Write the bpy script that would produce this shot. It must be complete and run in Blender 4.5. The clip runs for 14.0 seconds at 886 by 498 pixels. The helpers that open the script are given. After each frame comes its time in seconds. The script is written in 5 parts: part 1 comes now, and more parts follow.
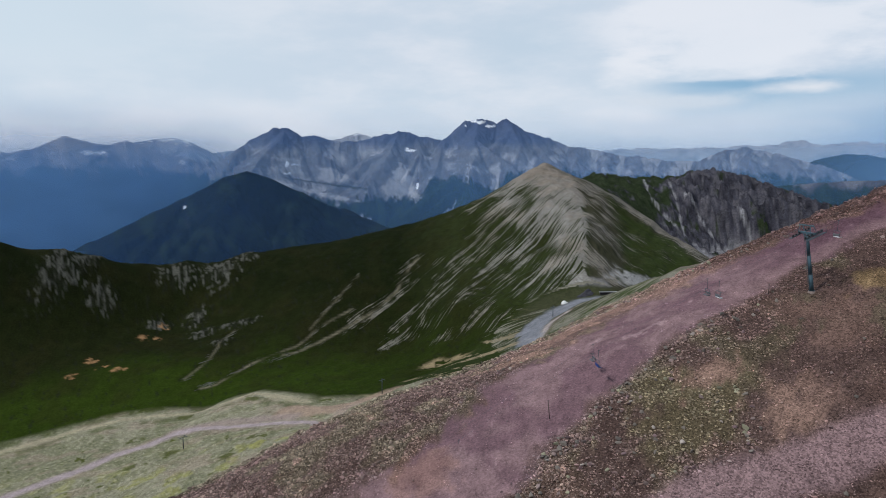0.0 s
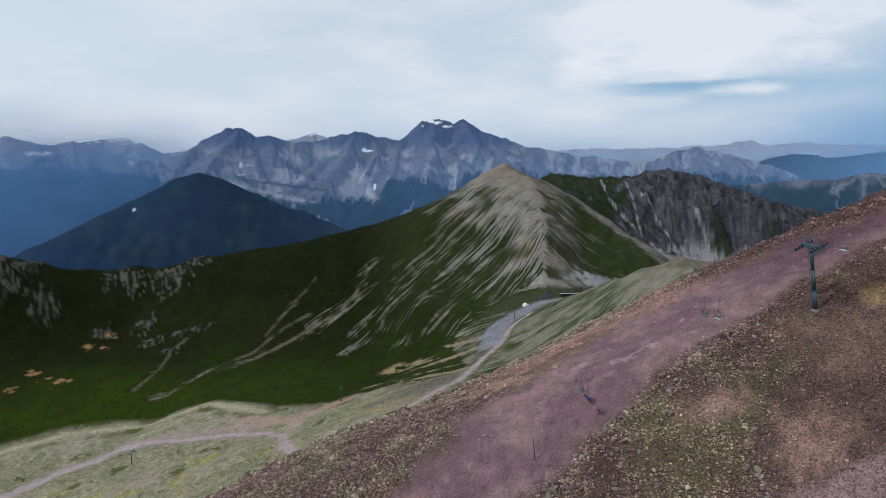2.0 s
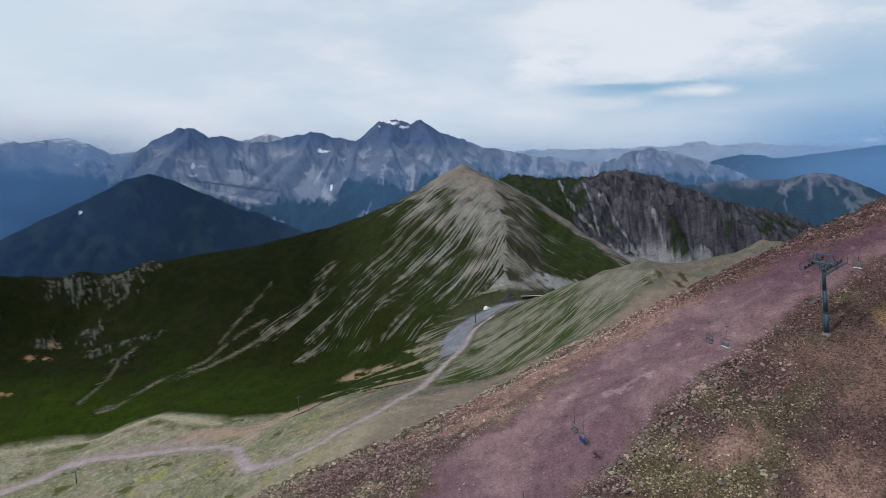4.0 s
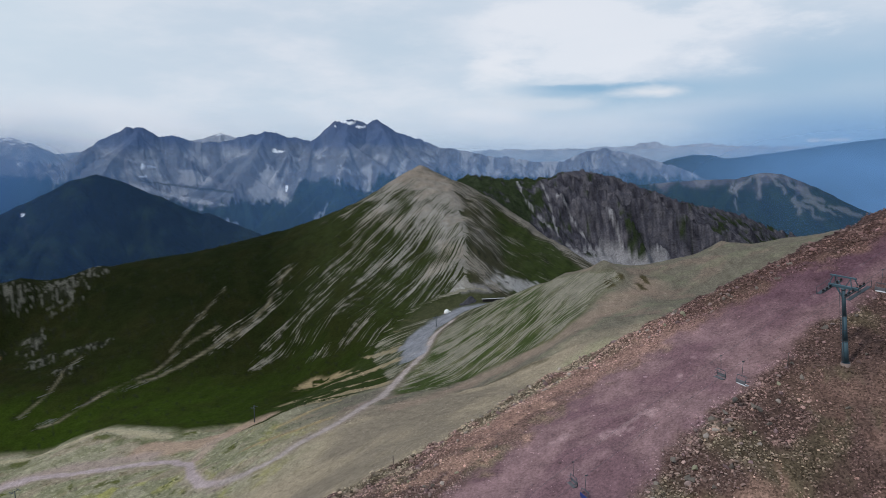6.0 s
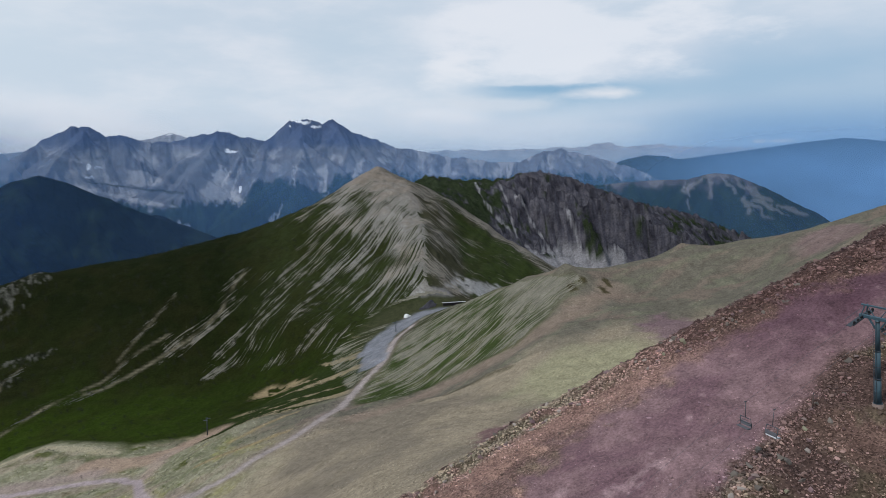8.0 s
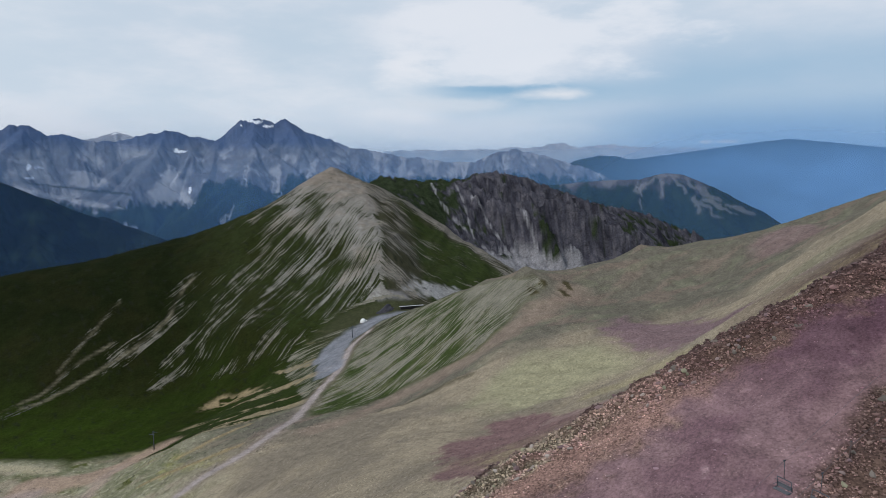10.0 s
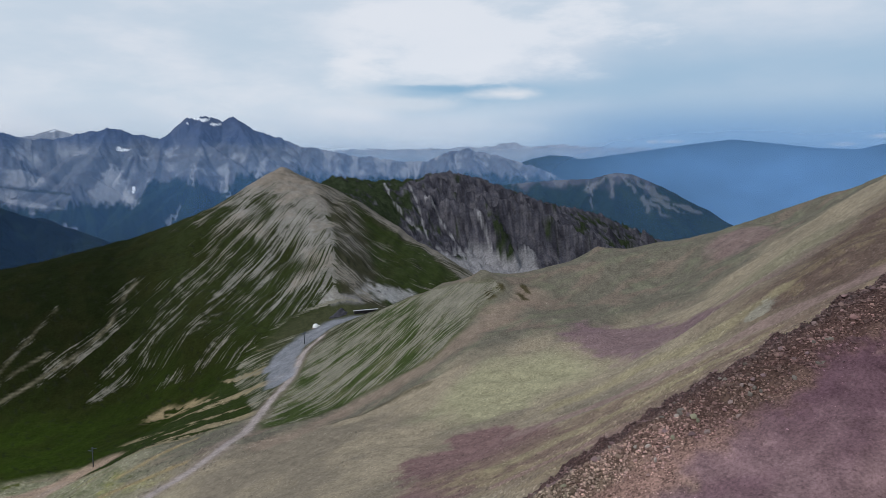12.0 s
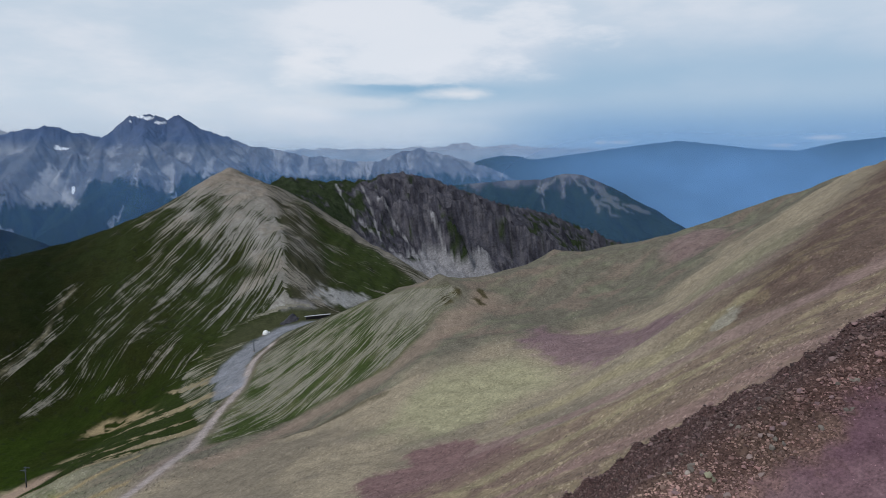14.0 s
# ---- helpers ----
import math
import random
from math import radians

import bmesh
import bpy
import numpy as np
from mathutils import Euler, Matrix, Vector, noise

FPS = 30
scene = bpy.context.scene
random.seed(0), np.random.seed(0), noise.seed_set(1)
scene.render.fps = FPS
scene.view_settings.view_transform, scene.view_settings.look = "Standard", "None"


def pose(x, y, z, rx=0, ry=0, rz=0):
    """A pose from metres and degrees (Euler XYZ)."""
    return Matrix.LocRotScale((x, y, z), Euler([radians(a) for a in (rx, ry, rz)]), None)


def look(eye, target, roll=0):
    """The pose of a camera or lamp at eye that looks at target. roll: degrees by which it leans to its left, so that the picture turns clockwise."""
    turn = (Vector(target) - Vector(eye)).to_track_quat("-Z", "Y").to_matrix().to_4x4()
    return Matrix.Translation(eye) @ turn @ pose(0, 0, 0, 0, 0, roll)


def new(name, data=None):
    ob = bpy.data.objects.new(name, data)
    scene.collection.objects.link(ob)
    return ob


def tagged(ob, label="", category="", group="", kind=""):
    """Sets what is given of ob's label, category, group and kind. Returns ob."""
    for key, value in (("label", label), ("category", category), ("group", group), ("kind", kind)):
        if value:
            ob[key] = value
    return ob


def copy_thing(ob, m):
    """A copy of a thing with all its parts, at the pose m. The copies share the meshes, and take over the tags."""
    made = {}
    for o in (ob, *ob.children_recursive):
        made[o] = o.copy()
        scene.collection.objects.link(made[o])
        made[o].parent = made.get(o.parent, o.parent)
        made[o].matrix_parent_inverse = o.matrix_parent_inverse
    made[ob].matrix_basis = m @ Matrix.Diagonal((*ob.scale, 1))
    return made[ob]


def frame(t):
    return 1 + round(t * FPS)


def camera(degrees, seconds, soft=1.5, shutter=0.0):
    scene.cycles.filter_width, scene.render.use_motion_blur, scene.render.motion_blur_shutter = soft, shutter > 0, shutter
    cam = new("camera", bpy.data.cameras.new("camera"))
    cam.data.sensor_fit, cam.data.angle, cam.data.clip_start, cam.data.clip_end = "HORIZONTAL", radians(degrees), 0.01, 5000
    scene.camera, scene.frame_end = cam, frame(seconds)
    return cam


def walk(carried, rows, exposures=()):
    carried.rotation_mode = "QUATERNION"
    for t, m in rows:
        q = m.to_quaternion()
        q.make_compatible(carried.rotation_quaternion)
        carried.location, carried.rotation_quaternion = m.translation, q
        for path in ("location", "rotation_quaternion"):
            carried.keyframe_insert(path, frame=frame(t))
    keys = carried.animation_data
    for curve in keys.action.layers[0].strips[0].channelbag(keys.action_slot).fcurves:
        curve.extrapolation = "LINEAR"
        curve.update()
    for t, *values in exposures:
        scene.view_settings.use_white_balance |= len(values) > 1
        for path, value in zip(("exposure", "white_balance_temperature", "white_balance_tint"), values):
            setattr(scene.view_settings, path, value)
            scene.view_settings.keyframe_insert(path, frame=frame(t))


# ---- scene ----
cam = camera(64.94, 14.0, soft=0.6)
# seconds, place of the flying camera in metres, yaw, pitch, roll in degrees
ROWS = [
    (0.0, 0.000, -0.000, -0.000, -0.000, -7.168, -0.078),
    (0.5, -0.469, 3.720, 0.268, -0.890, -7.160, -0.060),
    (1.0, -0.927, 7.442, 0.520, -1.773, -7.157, -0.035),
    (1.5, -1.337, 11.173, 0.771, -2.646, -7.153, -0.005),
    (2.0, -1.686, 14.923, 1.038, -3.511, -7.149, 0.024),
    (2.5, -1.990, 18.685, 1.336, -4.384, -7.138, 0.046),
    (3.0, -2.267, 22.442, 1.647, -5.267, -7.126, 0.067),
    (5.5, -3.414, 40.415, 3.425, -9.676, -7.129, 0.105),
    (6.0, -3.431, 44.101, 3.857, -10.566, -7.132, 0.104),
    (6.5, -3.437, 47.802, 4.299, -11.453, -7.131, 0.102),
    (7.0, -3.408, 51.495, 4.731, -12.341, -7.130, 0.102),
    (7.5, -3.322, 55.164, 5.145, -13.233, -7.127, 0.102),
    (8.0, -3.168, 58.822, 5.537, -14.128, -7.128, 0.100),
    (10.5, -0.488, 77.996, 6.746, -18.781, -7.151, 0.051),
    (11.0, 0.073, 81.772, 7.204, -19.760, -7.177, 0.016),
    (11.5, 0.663, 85.508, 7.679, -20.750, -7.197, -0.021),
    (12.0, 1.310, 89.163, 8.159, -21.745, -7.213, -0.057),
    (12.5, 2.015, 92.714, 8.625, -22.731, -7.221, -0.090),
    (13.0, 2.788, 96.146, 9.066, -23.720, -7.223, -0.126),
    (13.5, 3.606, 99.483, 9.487, -24.705, -7.224, -0.166),
    (14.0, 4.451, 102.771, 9.901, -25.688, -7.222, -0.210),
]
walk(cam, [(t, pose(x, y, z, 90 + pitch, roll, yaw)) for t, x, y, z, yaw, pitch, roll in ROWS],
     exposures=[(0.0, -0.1, 6250, 10), (14.0, -0.16, 6250, 10)])

# ---------------------------------------------------------------- light and sky
SUN_AZ, SUN_EL = radians(-112), radians(46)
sun = new("sun", bpy.data.lights.new("sun", "SUN"))
sun.data.energy, sun.data.angle, sun.data.color = 2.25, radians(6), (1.0, 0.97, 0.93)
sun.matrix_world = look((0, 0, 600), (-600 * math.sin(SUN_AZ), -600 * math.cos(SUN_AZ), 600 - 600 * math.tan(SUN_EL)))


def lin(r, g, b, gain=1.0):
    """Linear colour from an 8-bit colour."""
    f = lambda c: (c / 12.92 if c <= 0.04045 else ((c + 0.055) / 1.055) ** 2.4) * gain
    return (f(r / 255), f(g / 255), f(b / 255), 1.0)


class Nodes:
    """Short hand for node trees."""

    def __init__(self, tree):
        self.tree = tree
        tree.nodes.clear()

    def add(self, kind, ins=None, **props):
        n = self.tree.nodes.new(kind)
        if "operation" in props:
            n.operation = props["operation"]
        if "use_clamp" in props:
            n.use_clamp = props["use_clamp"]
        if "data_type" in props:
            n.data_type = props["data_type"]
        if "blend_type" in props:
            n.blend_type = props["blend_type"]
        if "interpolation_type" in props:
            n.interpolation_type = props["interpolation_type"]
        if "attribute_name" in props:
            n.attribute_name = props["attribute_name"]
        if "sky_type" in props:
            n.sky_type, n.sun_disc, n.altitude = props["sky_type"], props["sun_disc"], props["altitude"]
            n.sun_elevation, n.sun_rotation = props["sun_elevation"], props["sun_rotation"]
        for k, v in (ins or {}).items():
            if isinstance(v, bpy.types.NodeSocket):
                self.tree.links.new(v, n.inputs[k])
            else:
                n.inputs[k].default_value = v
        return n

    def math(self, op, a, b=0.0, c=0.0, clamp=False):
        return self.add("ShaderNodeMath", {0: a, 1: b, 2: c}, operation=op, use_clamp=clamp).outputs[0]

    def mix(self, f, a, b, blend="MIX"):
        n = self.add("ShaderNodeMix", {0: f, 6: a, 7: b}, data_type="RGBA", blend_type=blend)
        return n.outputs[2]

    def step(self, v, lo, hi):
        return self.add("ShaderNodeMapRange", {0: v, 1: lo, 2: hi}, interpolation_type="SMOOTHSTEP").outputs[0]

    def noise(self, vec, scale, detail=4.0, rough=0.55):
        return self.add("ShaderNodeTexNoise", {"Vector": vec, "Scale": scale, "Detail": detail, "Roughness": rough}).outputs[0]


world = bpy.data.worlds.new("cloudy_sky")
scene.world = world
world.use_nodes = True
w = Nodes(world.node_tree)
sky = w.add("ShaderNodeTexSky", sky_type="NISHITA", sun_disc=False, sun_elevation=SUN_EL, sun_rotation=SUN_AZ, altitude=2600)
direction = w.add("ShaderNodeTexCoord").outputs["Generated"]
sx, sy, sz = w.add("ShaderNodeSeparateXYZ", {0: direction}).outputs
azim = w.math("MULTIPLY", w.math("ARCTAN2", sx, sy), 57.2958)
elev = w.math("MULTIPLY", w.math("ARCSINE", sz), 57.2958)
# clouds are laid out in degrees, stretched sideways
flat = w.add("ShaderNodeCombineXYZ", {0: w.math("MULTIPLY", azim, 0.055), 1: w.math("MULTIPLY", elev, 0.16)}).outputs[0]
big = w.noise(flat, 1.3, 6.0, 0.55)
wisp = w.noise(w.add("ShaderNodeVectorMath", {0: flat, 1: (3.1, 7.7, 1.3)}, operation="ADD").outputs[0], 2.6, 6.0, 0.55)


def spot(az, el, wide, high, inner=0.25, outer=1.15):
    """A soft oval in the sky, 1 in its middle, with a frayed rim."""
    a = w.math("DIVIDE", w.math("SUBTRACT", azim, az), wide)
    e = w.math("DIVIDE", w.math("SUBTRACT", elev, el), high)
    r = w.math("SQRT", w.math("ADD", w.math("MULTIPLY", a, a), w.math("MULTIPLY", e, e)))
    r = w.math("ADD", r, w.math("MULTIPLY", w.math("SUBTRACT", wisp, 0.5), 2.4))
    return w.step(r, outer, inner)


veil = w.mix(w.step(big, 0.38, 0.66), lin(212, 224, 235), lin(233, 237, 243))
veil = w.mix(w.math("MULTIPLY", w.step(azim, -4, -34), w.step(elev, 3.0, 9.0)), veil, lin(219, 232, 240))
# rain-blue eastern sky
east = w.math("MULTIPLY", w.step(azim, 21, 38), w.step(elev, 13.0, 3.0))
veil = w.mix(w.math("MULTIPLY", east, 0.85), veil, lin(160, 190, 216))
low = w.math("MULTIPLY", w.step(azim, 26, 40), w.step(elev, 5.2, 1.0))
veil = w.mix(w.math("MULTIPLY", low, 0.9), veil, lin(118, 163, 206))
rim = w.math("MULTIPLY", w.step(elev, 4.5, 0.6), w.step(azim, 10, 22))
veil = w.mix(w.math("MULTIPLY", rim, 0.35), veil, lin(178, 202, 223))
# the bright bank of cloud with its frayed base, the blue gap under it and the lit streaks
fray = w.math("MULTIPLY", w.math("SUBTRACT", wisp, 0.5), 2.2)
base = w.math("ADD", w.math("ADD", 6.05, w.math("MULTIPLY", w.step(azim, 22, 48), 2.2)), fray)
veil = w.mix(w.math("MULTIPLY", spot(23, 9.9, 14, 3.6, 0.45, 1.1), 0.85), veil, lin(242, 244, 248))
veil = w.mix(w.math("MULTIPLY", spot(14.6, 7.2, 2.6, 1.5, 0.0, 1.3), 0.7), veil, lin(247, 247, 249))
veil = w.mix(w.math("MULTIPLY", spot(6, 9.5, 7, 3.5), 0.5), veil, lin(200, 217, 230))
soft = w.math("ADD", 0.12, w.math("MULTIPLY", w.step(azim, 26, 36), 2.6))
depth_below = w.math("DIVIDE", w.math("SUBTRACT", base, elev), soft)
below = w.math("MULTIPLY", w.step(depth_below, -1.0, 1.6), w.step(w.math("SUBTRACT", elev, base), -3.2, -0.7))
below = w.math("MULTIPLY", below, w.math("MULTIPLY", w.step(azim, 14.5, 20.5), w.step(azim, 70, 50)))
veil = w.mix(w.math("MULTIPLY", below, w.math("ADD", 0.55, w.math("MULTIPLY", big, 0.5))), veil, lin(152, 189, 216))
veil = w.mix(w.math("MULTIPLY", spot(22.5, 5.75, 5.0, 0.4, 0.0, 1.3), 0.6), veil, lin(132, 176, 207))
veil = w.mix(w.math("MULTIPLY", spot(27.3, 5.3, 3.2, 0.55, 0.1, 1.25), 0.95), veil, lin(238, 239, 242))
veil = w.mix(w.math("MULTIPLY", spot(19, 4.6, 5.0, 0.9, 0.3), 0.75), veil, lin(224, 230, 237))
veil = w.mix(w.math("MULTIPLY", spot(21, 2.9, 8, 0.9, 0.3), 0.6), veil, lin(214, 224, 235))
veil = w.mix(w.math("MULTIPLY", spot(32, 4.2, 6, 0.8, 0.3), 0.35), veil, lin(196, 212, 228))
for a, e, wide, high in ((38.3, 1.5, 0.5, 0.16), (39.8, 1.5, 1.0, 0.14), (51.3, 1.2, 0.9, 0.16), (54.2, 1.75, 1.6, 0.2)):
    veil = w.mix(w.math("MULTIPLY", spot(a, e, wide, high, 0.5), 0.8), veil, lin(214, 222, 232))
# overhead the cloud cover is brighter, below the horizon dull
veil = w.mix(w.step(elev, 14, 60), veil, lin(158, 172, 192))
cover = w.add("ShaderNodeBackground", {0: veil, 1: 1.0}).outputs[0]
clear = w.add("ShaderNodeBackground", {0: sky.outputs[0], 1: 0.1}).outputs[0]
both = w.add("ShaderNodeMixShader", {0: 0.93, 1: clear, 2: cover}).outputs[0]
w.add("ShaderNodeOutputWorld", {0: both})

# ---------------------------------------------------------------- lie of the land
PERM = np.random.RandomState(7).permutation(4096)
GRAD = np.stack([np.cos(np.arange(64) * 2 * np.pi / 64), np.sin(np.arange(64) * 2 * np.pi / 64)], 1)


def perlin(x, y, seed=0):
    """Gradient noise, about -0.7 to 0.7."""
    xi, yi = np.floor(x).astype(np.int64), np.floor(y).astype(np.int64)
    xf, yf = x - xi, y - yi
    u, v = xf * xf * xf * (xf * (xf * 6 - 15) + 10), yf * yf * yf * (yf * (yf * 6 - 15) + 10)

    def corner(dx, dy):
        g = GRAD[PERM[(PERM[(xi + dx + seed * 57) & 4095] + yi + dy) & 4095] & 63]
        return g[..., 0] * (xf - dx) + g[..., 1] * (yf - dy)

    a, b, c, d = corner(0, 0), corner(1, 0), corner(0, 1), corner(1, 1)
    return a + u * (b - a) + v * (c - a) + u * v * (a - b - c + d)


def fbm(x, y, octaves=4, seed=0, gain=0.5):
    total, amp = 0, 1.0
    for i in range(octaves):
        total = total + amp * perlin(x * 2**i, y * 2**i, seed + i)
        amp *= gain
    return total


def ridged(x, y, octaves=4, seed=0, gain=0.5):
    """0 in the gullies to about 1 on the ribs."""
    total, amp, top = 0, 1.0, 0.0
    for i in range(octaves):
        total = total + amp * (1 - np.abs(perlin(x * 2**i, y * 2**i, seed + i)) * 2.2)
        top += amp
        amp *= gain
    return total / top


def smooth(v, lo, hi):
    t = np.clip((v - lo) / (hi - lo), 0, 1)
    return t * t * (3 - 2 * t)


def along(x, y, line):
    """Distance to a line of knots in the plan, signed (plus: left of its way), and how far along it (0 to 1)."""
    best, sign, part = np.full(np.shape(x), 1e9), np.ones(np.shape(x)), np.zeros(np.shape(x))
    n = len(line) - 1
    for i in range(n):
        (ax, ay), (bx, by) = line[i][:2], line[i + 1][:2]
        dx, dy = bx - ax, by - ay
        t = np.clip(((x - ax) * dx + (y - ay) * dy) / (dx * dx + dy * dy), 0, 1)
        px, py = x - ax - t * dx, y - ay - t * dy
        d = np.hypot(px, py)
        near = d < best
        best = np.where(near, d, best)
        sign = np.where(near, np.sign(dx * py - dy * px), sign)
        part = np.where(near, (i + t) / n, part)
    return best * sign, part


# ridges, slopes and valley floors as lines of (x, y, z), metres from the first eye
BREAKS = {
    "bowl_crest": ((-950, 820, -70), (-634, 990, -114), (-569, 1018, -128), (-477, 1090, -159), (-414, 1115, -157), (-329, 1143, -151), (-271, 1167, -146), (-179, 1190, -139), (-83, 1207, -119), (-24, 1230, -110), (67, 1243, -76), (107, 1245, -49), (147, 1243, -19), (179, 1240, -2)),
    "arete": ((179, 1240, -2), (204, 1172, -24), (208, 1080, -51), (197, 992, -78), (189, 941, -94), (178, 905, -126), (173, 830, -157)),
    "pyramid_east": ((179, 1240, -2), (228, 1219, -27), (284, 1165, -54), (332, 1099, -91), (365, 1035, -120), (385, 973, -141), (400, 900, -172)),
    "pyramid_face": ((289, 1077, -93), (243, 938, -130), (248, 909, -143), (230, 850, -158)),
    "west_face": ((150, 1000, -122), (110, 940, -150), (60, 900, -172)),
    "bowl_wall": ((-700, 880, -200), (-560, 900, -230), (-390, 1015, -238), (-170, 956, -206), (-36, 948, -195), (23, 876, -177), (60, 830, -186)),
    "bowl_floor": ((-600, 760, -300), (-410, 850, -258), (-300, 862, -258), (-177, 868, -250), (-32, 885, -231), (-2, 780, -234), (64, 745, -199)),
    "bowl_back": ((-900, 1150, -420), (-500, 1330, -420), (-150, 1430, -400), (60, 1450, -300)),
    "north_ridge": ((179, 1240, -2), (240, 1400, -70), (337, 1574, -27), (379, 1585, -37), (412, 1472, -41), (463, 1435, -40), (510, 1429, -28), (556, 1422, -19), (634, 1453, -30), (715, 1481, -56), (808, 1523, -91), (924, 1594, -108), (1061, 1685, -130), (1205, 1769, -161), (1312, 1815, -196), (1450, 1850, -290)),
    "scree_foot": ((400, 1262, -122), (475, 1320, -124), (432, 1290, -140), (506, 1248, -179), (591, 1330, -168), (636, 1228, -195), (711, 1230, -189), (881, 1320, -190), (1060, 1440, -240), (1250, 1560, -290)),
    "east_floor": ((450, 1120, -205), (600, 1080, -240), (800, 1120, -270), (1100, 1250, -330)),
    "north_back": ((420, 1760, -220), (700, 1720, -260), (1000, 1880, -330), (1350, 2050, -420)),
    "meadow_edge": ((-420, 770, -288), (-334, 720, -283), (-269, 756, -280), (-212, 733, -252), (-62, 689, -237), (73, 733, -191), (110, 775, -183), (144, 814, -168)),
    "meadow": ((-450, 560, -320), (-350, 590, -300), (-273, 637, -277), (-164, 587, -249), (-110, 623, -240), (-30, 601, -197), (11, 613, -191), (49, 577, -176), (101, 562, -168), (142, 584, -146), (188, 647, -119)),
    "pass": ((144, 814, -167), (189, 816, -155), (199, 758, -141), (211, 700, -118), (225, 650, -97), (240, 600, -82), (262, 578, -91), (280, 575, -92), (310, 588, -80), (349, 598, -64), (397, 582, -62), (429, 568, -58), (466, 548, -44), (484, 528, -33), (505, 490, -15), (501, 441, 0), (496, 411, 10), (480, 330, 32), (440, 240, 60)),
    "pass_back": ((250, 770, -172), (330, 720, -165), (450, 690, -170), (560, 620, -160), (640, 500, -120), (640, 350, -80)),
    "hill_high": ((79, 222, -63), (110, 205, -46), (145, 198, -28), (185, 229, -31), (242, 281, -27), (330, 330, -14), (400, 380, -4)),
    "hill_path": ((40, 262, -98), (100, 264, -84), (131, 267, -74), (159, 252, -53), (191, 275, -53), (227, 295, -43), (300, 360, -44), (390, 425, -36), (449, 466, -33)),
    "hill_mid": ((30, 345, -130), (91, 350, -119), (118, 346, -115), (197, 384, -106), (260, 400, -93), (323, 443, -84), (391, 494, -63)),
    "hill_low": ((30, 440, -158), (59, 453, -152), (91, 407, -133), (146, 402, -124), (150, 436, -125), (212, 479, -108), (255, 458, -99), (288, 499, -101), (354, 524, -87)),
    "hill_foot": ((-40, 520, -195), (30, 520, -172), (114, 520, -157), (161, 536, -134), (180, 496, -115), (228, 507, -107), (290, 545, -101)),
    "west_drop": ((-300, 420, -310), (-150, 450, -250), (-40, 420, -190), (0, 330, -145), (10, 250, -110)),
    "south": ((-500, -400, -380), (-300, 100, -290), (-120, 0, -170), (0, -100, -120), (200, -100, -40), (400, 0, 40), (500, -400, 0)),
}


def knots(line, gap):
    out = [np.array(line[0], float)]
    for a, b in zip(line, line[1:]):
        a, b = np.array(a, float), np.array(b, float)
        n = max(1, int(np.hypot(*(b - a)[:2]) / gap))
        out += [a + (b - a) * (i + 1) / n for i in range(n)]
    return out


PTS = np.array([p for name, line in BREAKS.items() for p in knots(line, 45)])


def spline():
    """Weights of the cone-shaped splines through the lines, with a plane under them."""
    n = len(PTS)
    k = -np.hypot(PTS[:, None, 0] - PTS[None, :, 0], PTS[:, None, 1] - PTS[None, :, 1]) + 4.0 * np.eye(n)
    p = np.stack([np.ones(n), PTS[:, 0], PTS[:, 1]], 1)
    a = np.block([[k, p], [p.T, np.zeros((3, 3))]])
    return np.linalg.solve(a, np.concatenate([PTS[:, 2], np.zeros(3)]))


WEIGHTS = spline()


def country(x, y):
    """The broad height of the hills, valley and peaks."""
    x, y = np.asarray(x, float), np.asarray(y, float)
    out = np.empty(x.size)
    fx, fy = x.ravel(), y.ravel()
    for i in range(0, x.size, 40000):
        u, v = fx[i:i + 40000], fy[i:i + 40000]
        r = np.sqrt((u[:, None] - PTS[None, :, 0]) ** 2 + (v[:, None] - PTS[None, :, 1]) ** 2)
        out[i:i + 40000] = WEIGHTS[-3] + WEIGHTS[-2] * u + WEIGHTS[-1] * v - r @ WEIGHTS[:-3]
    out = out.reshape(x.shape)
    far = np.hypot(x, y - 50)
    return out + (-720 - out) * smooth(far, 1950, 2350)


# the near bank of red rubble: a tilted, slightly domed slope that breaks off at its brow
BROW = ((-260, 60), (-120, 112), (-55, 136), (-25, 145), (-5, 151), (15, 157), (35, 160), (52, 157), (68, 154), (92, 149), (130, 143), (200, 132), (330, 100))


def bank(x, y):
    u = (x - 45) / 30
    v = np.clip((y - 125) / 25, -1.6, 1.8)
    z = -30.9 + 11.04 * u + 5.77 * v + 3.2 * np.clip(u, -2.6, 2.2) * v - 4.06 * v * v
    over = along(x, y, BROW)[0]
    over = over + 1.8 * fbm(x / 9, y / 9, 4, 40, 0.6) + 3.0 * fbm(x / 31, y / 31, 2, 41)
    z = z + 2.6 * np.exp(-((x - 42) ** 2 + (y - 115) ** 2) / 170) + 4.5 * np.exp(-((x + 22) ** 2 + (y - 143) ** 2) / 700)
    past = np.maximum(over - 33 + 1.25 * np.clip(x - 82, 0, 24), 0)
    return z - np.where(over > 0, 0.75 * (np.sqrt(over * over + 10.0) - 3.16) + 0.55 * past * smooth(past, 0, 8), 0)


def blend_max(a, b, k):
    h = np.clip(0.5 + 0.5 * (a - b) / k, 0, 1)
    return b + (a - b) * h + k * h * (1 - h)


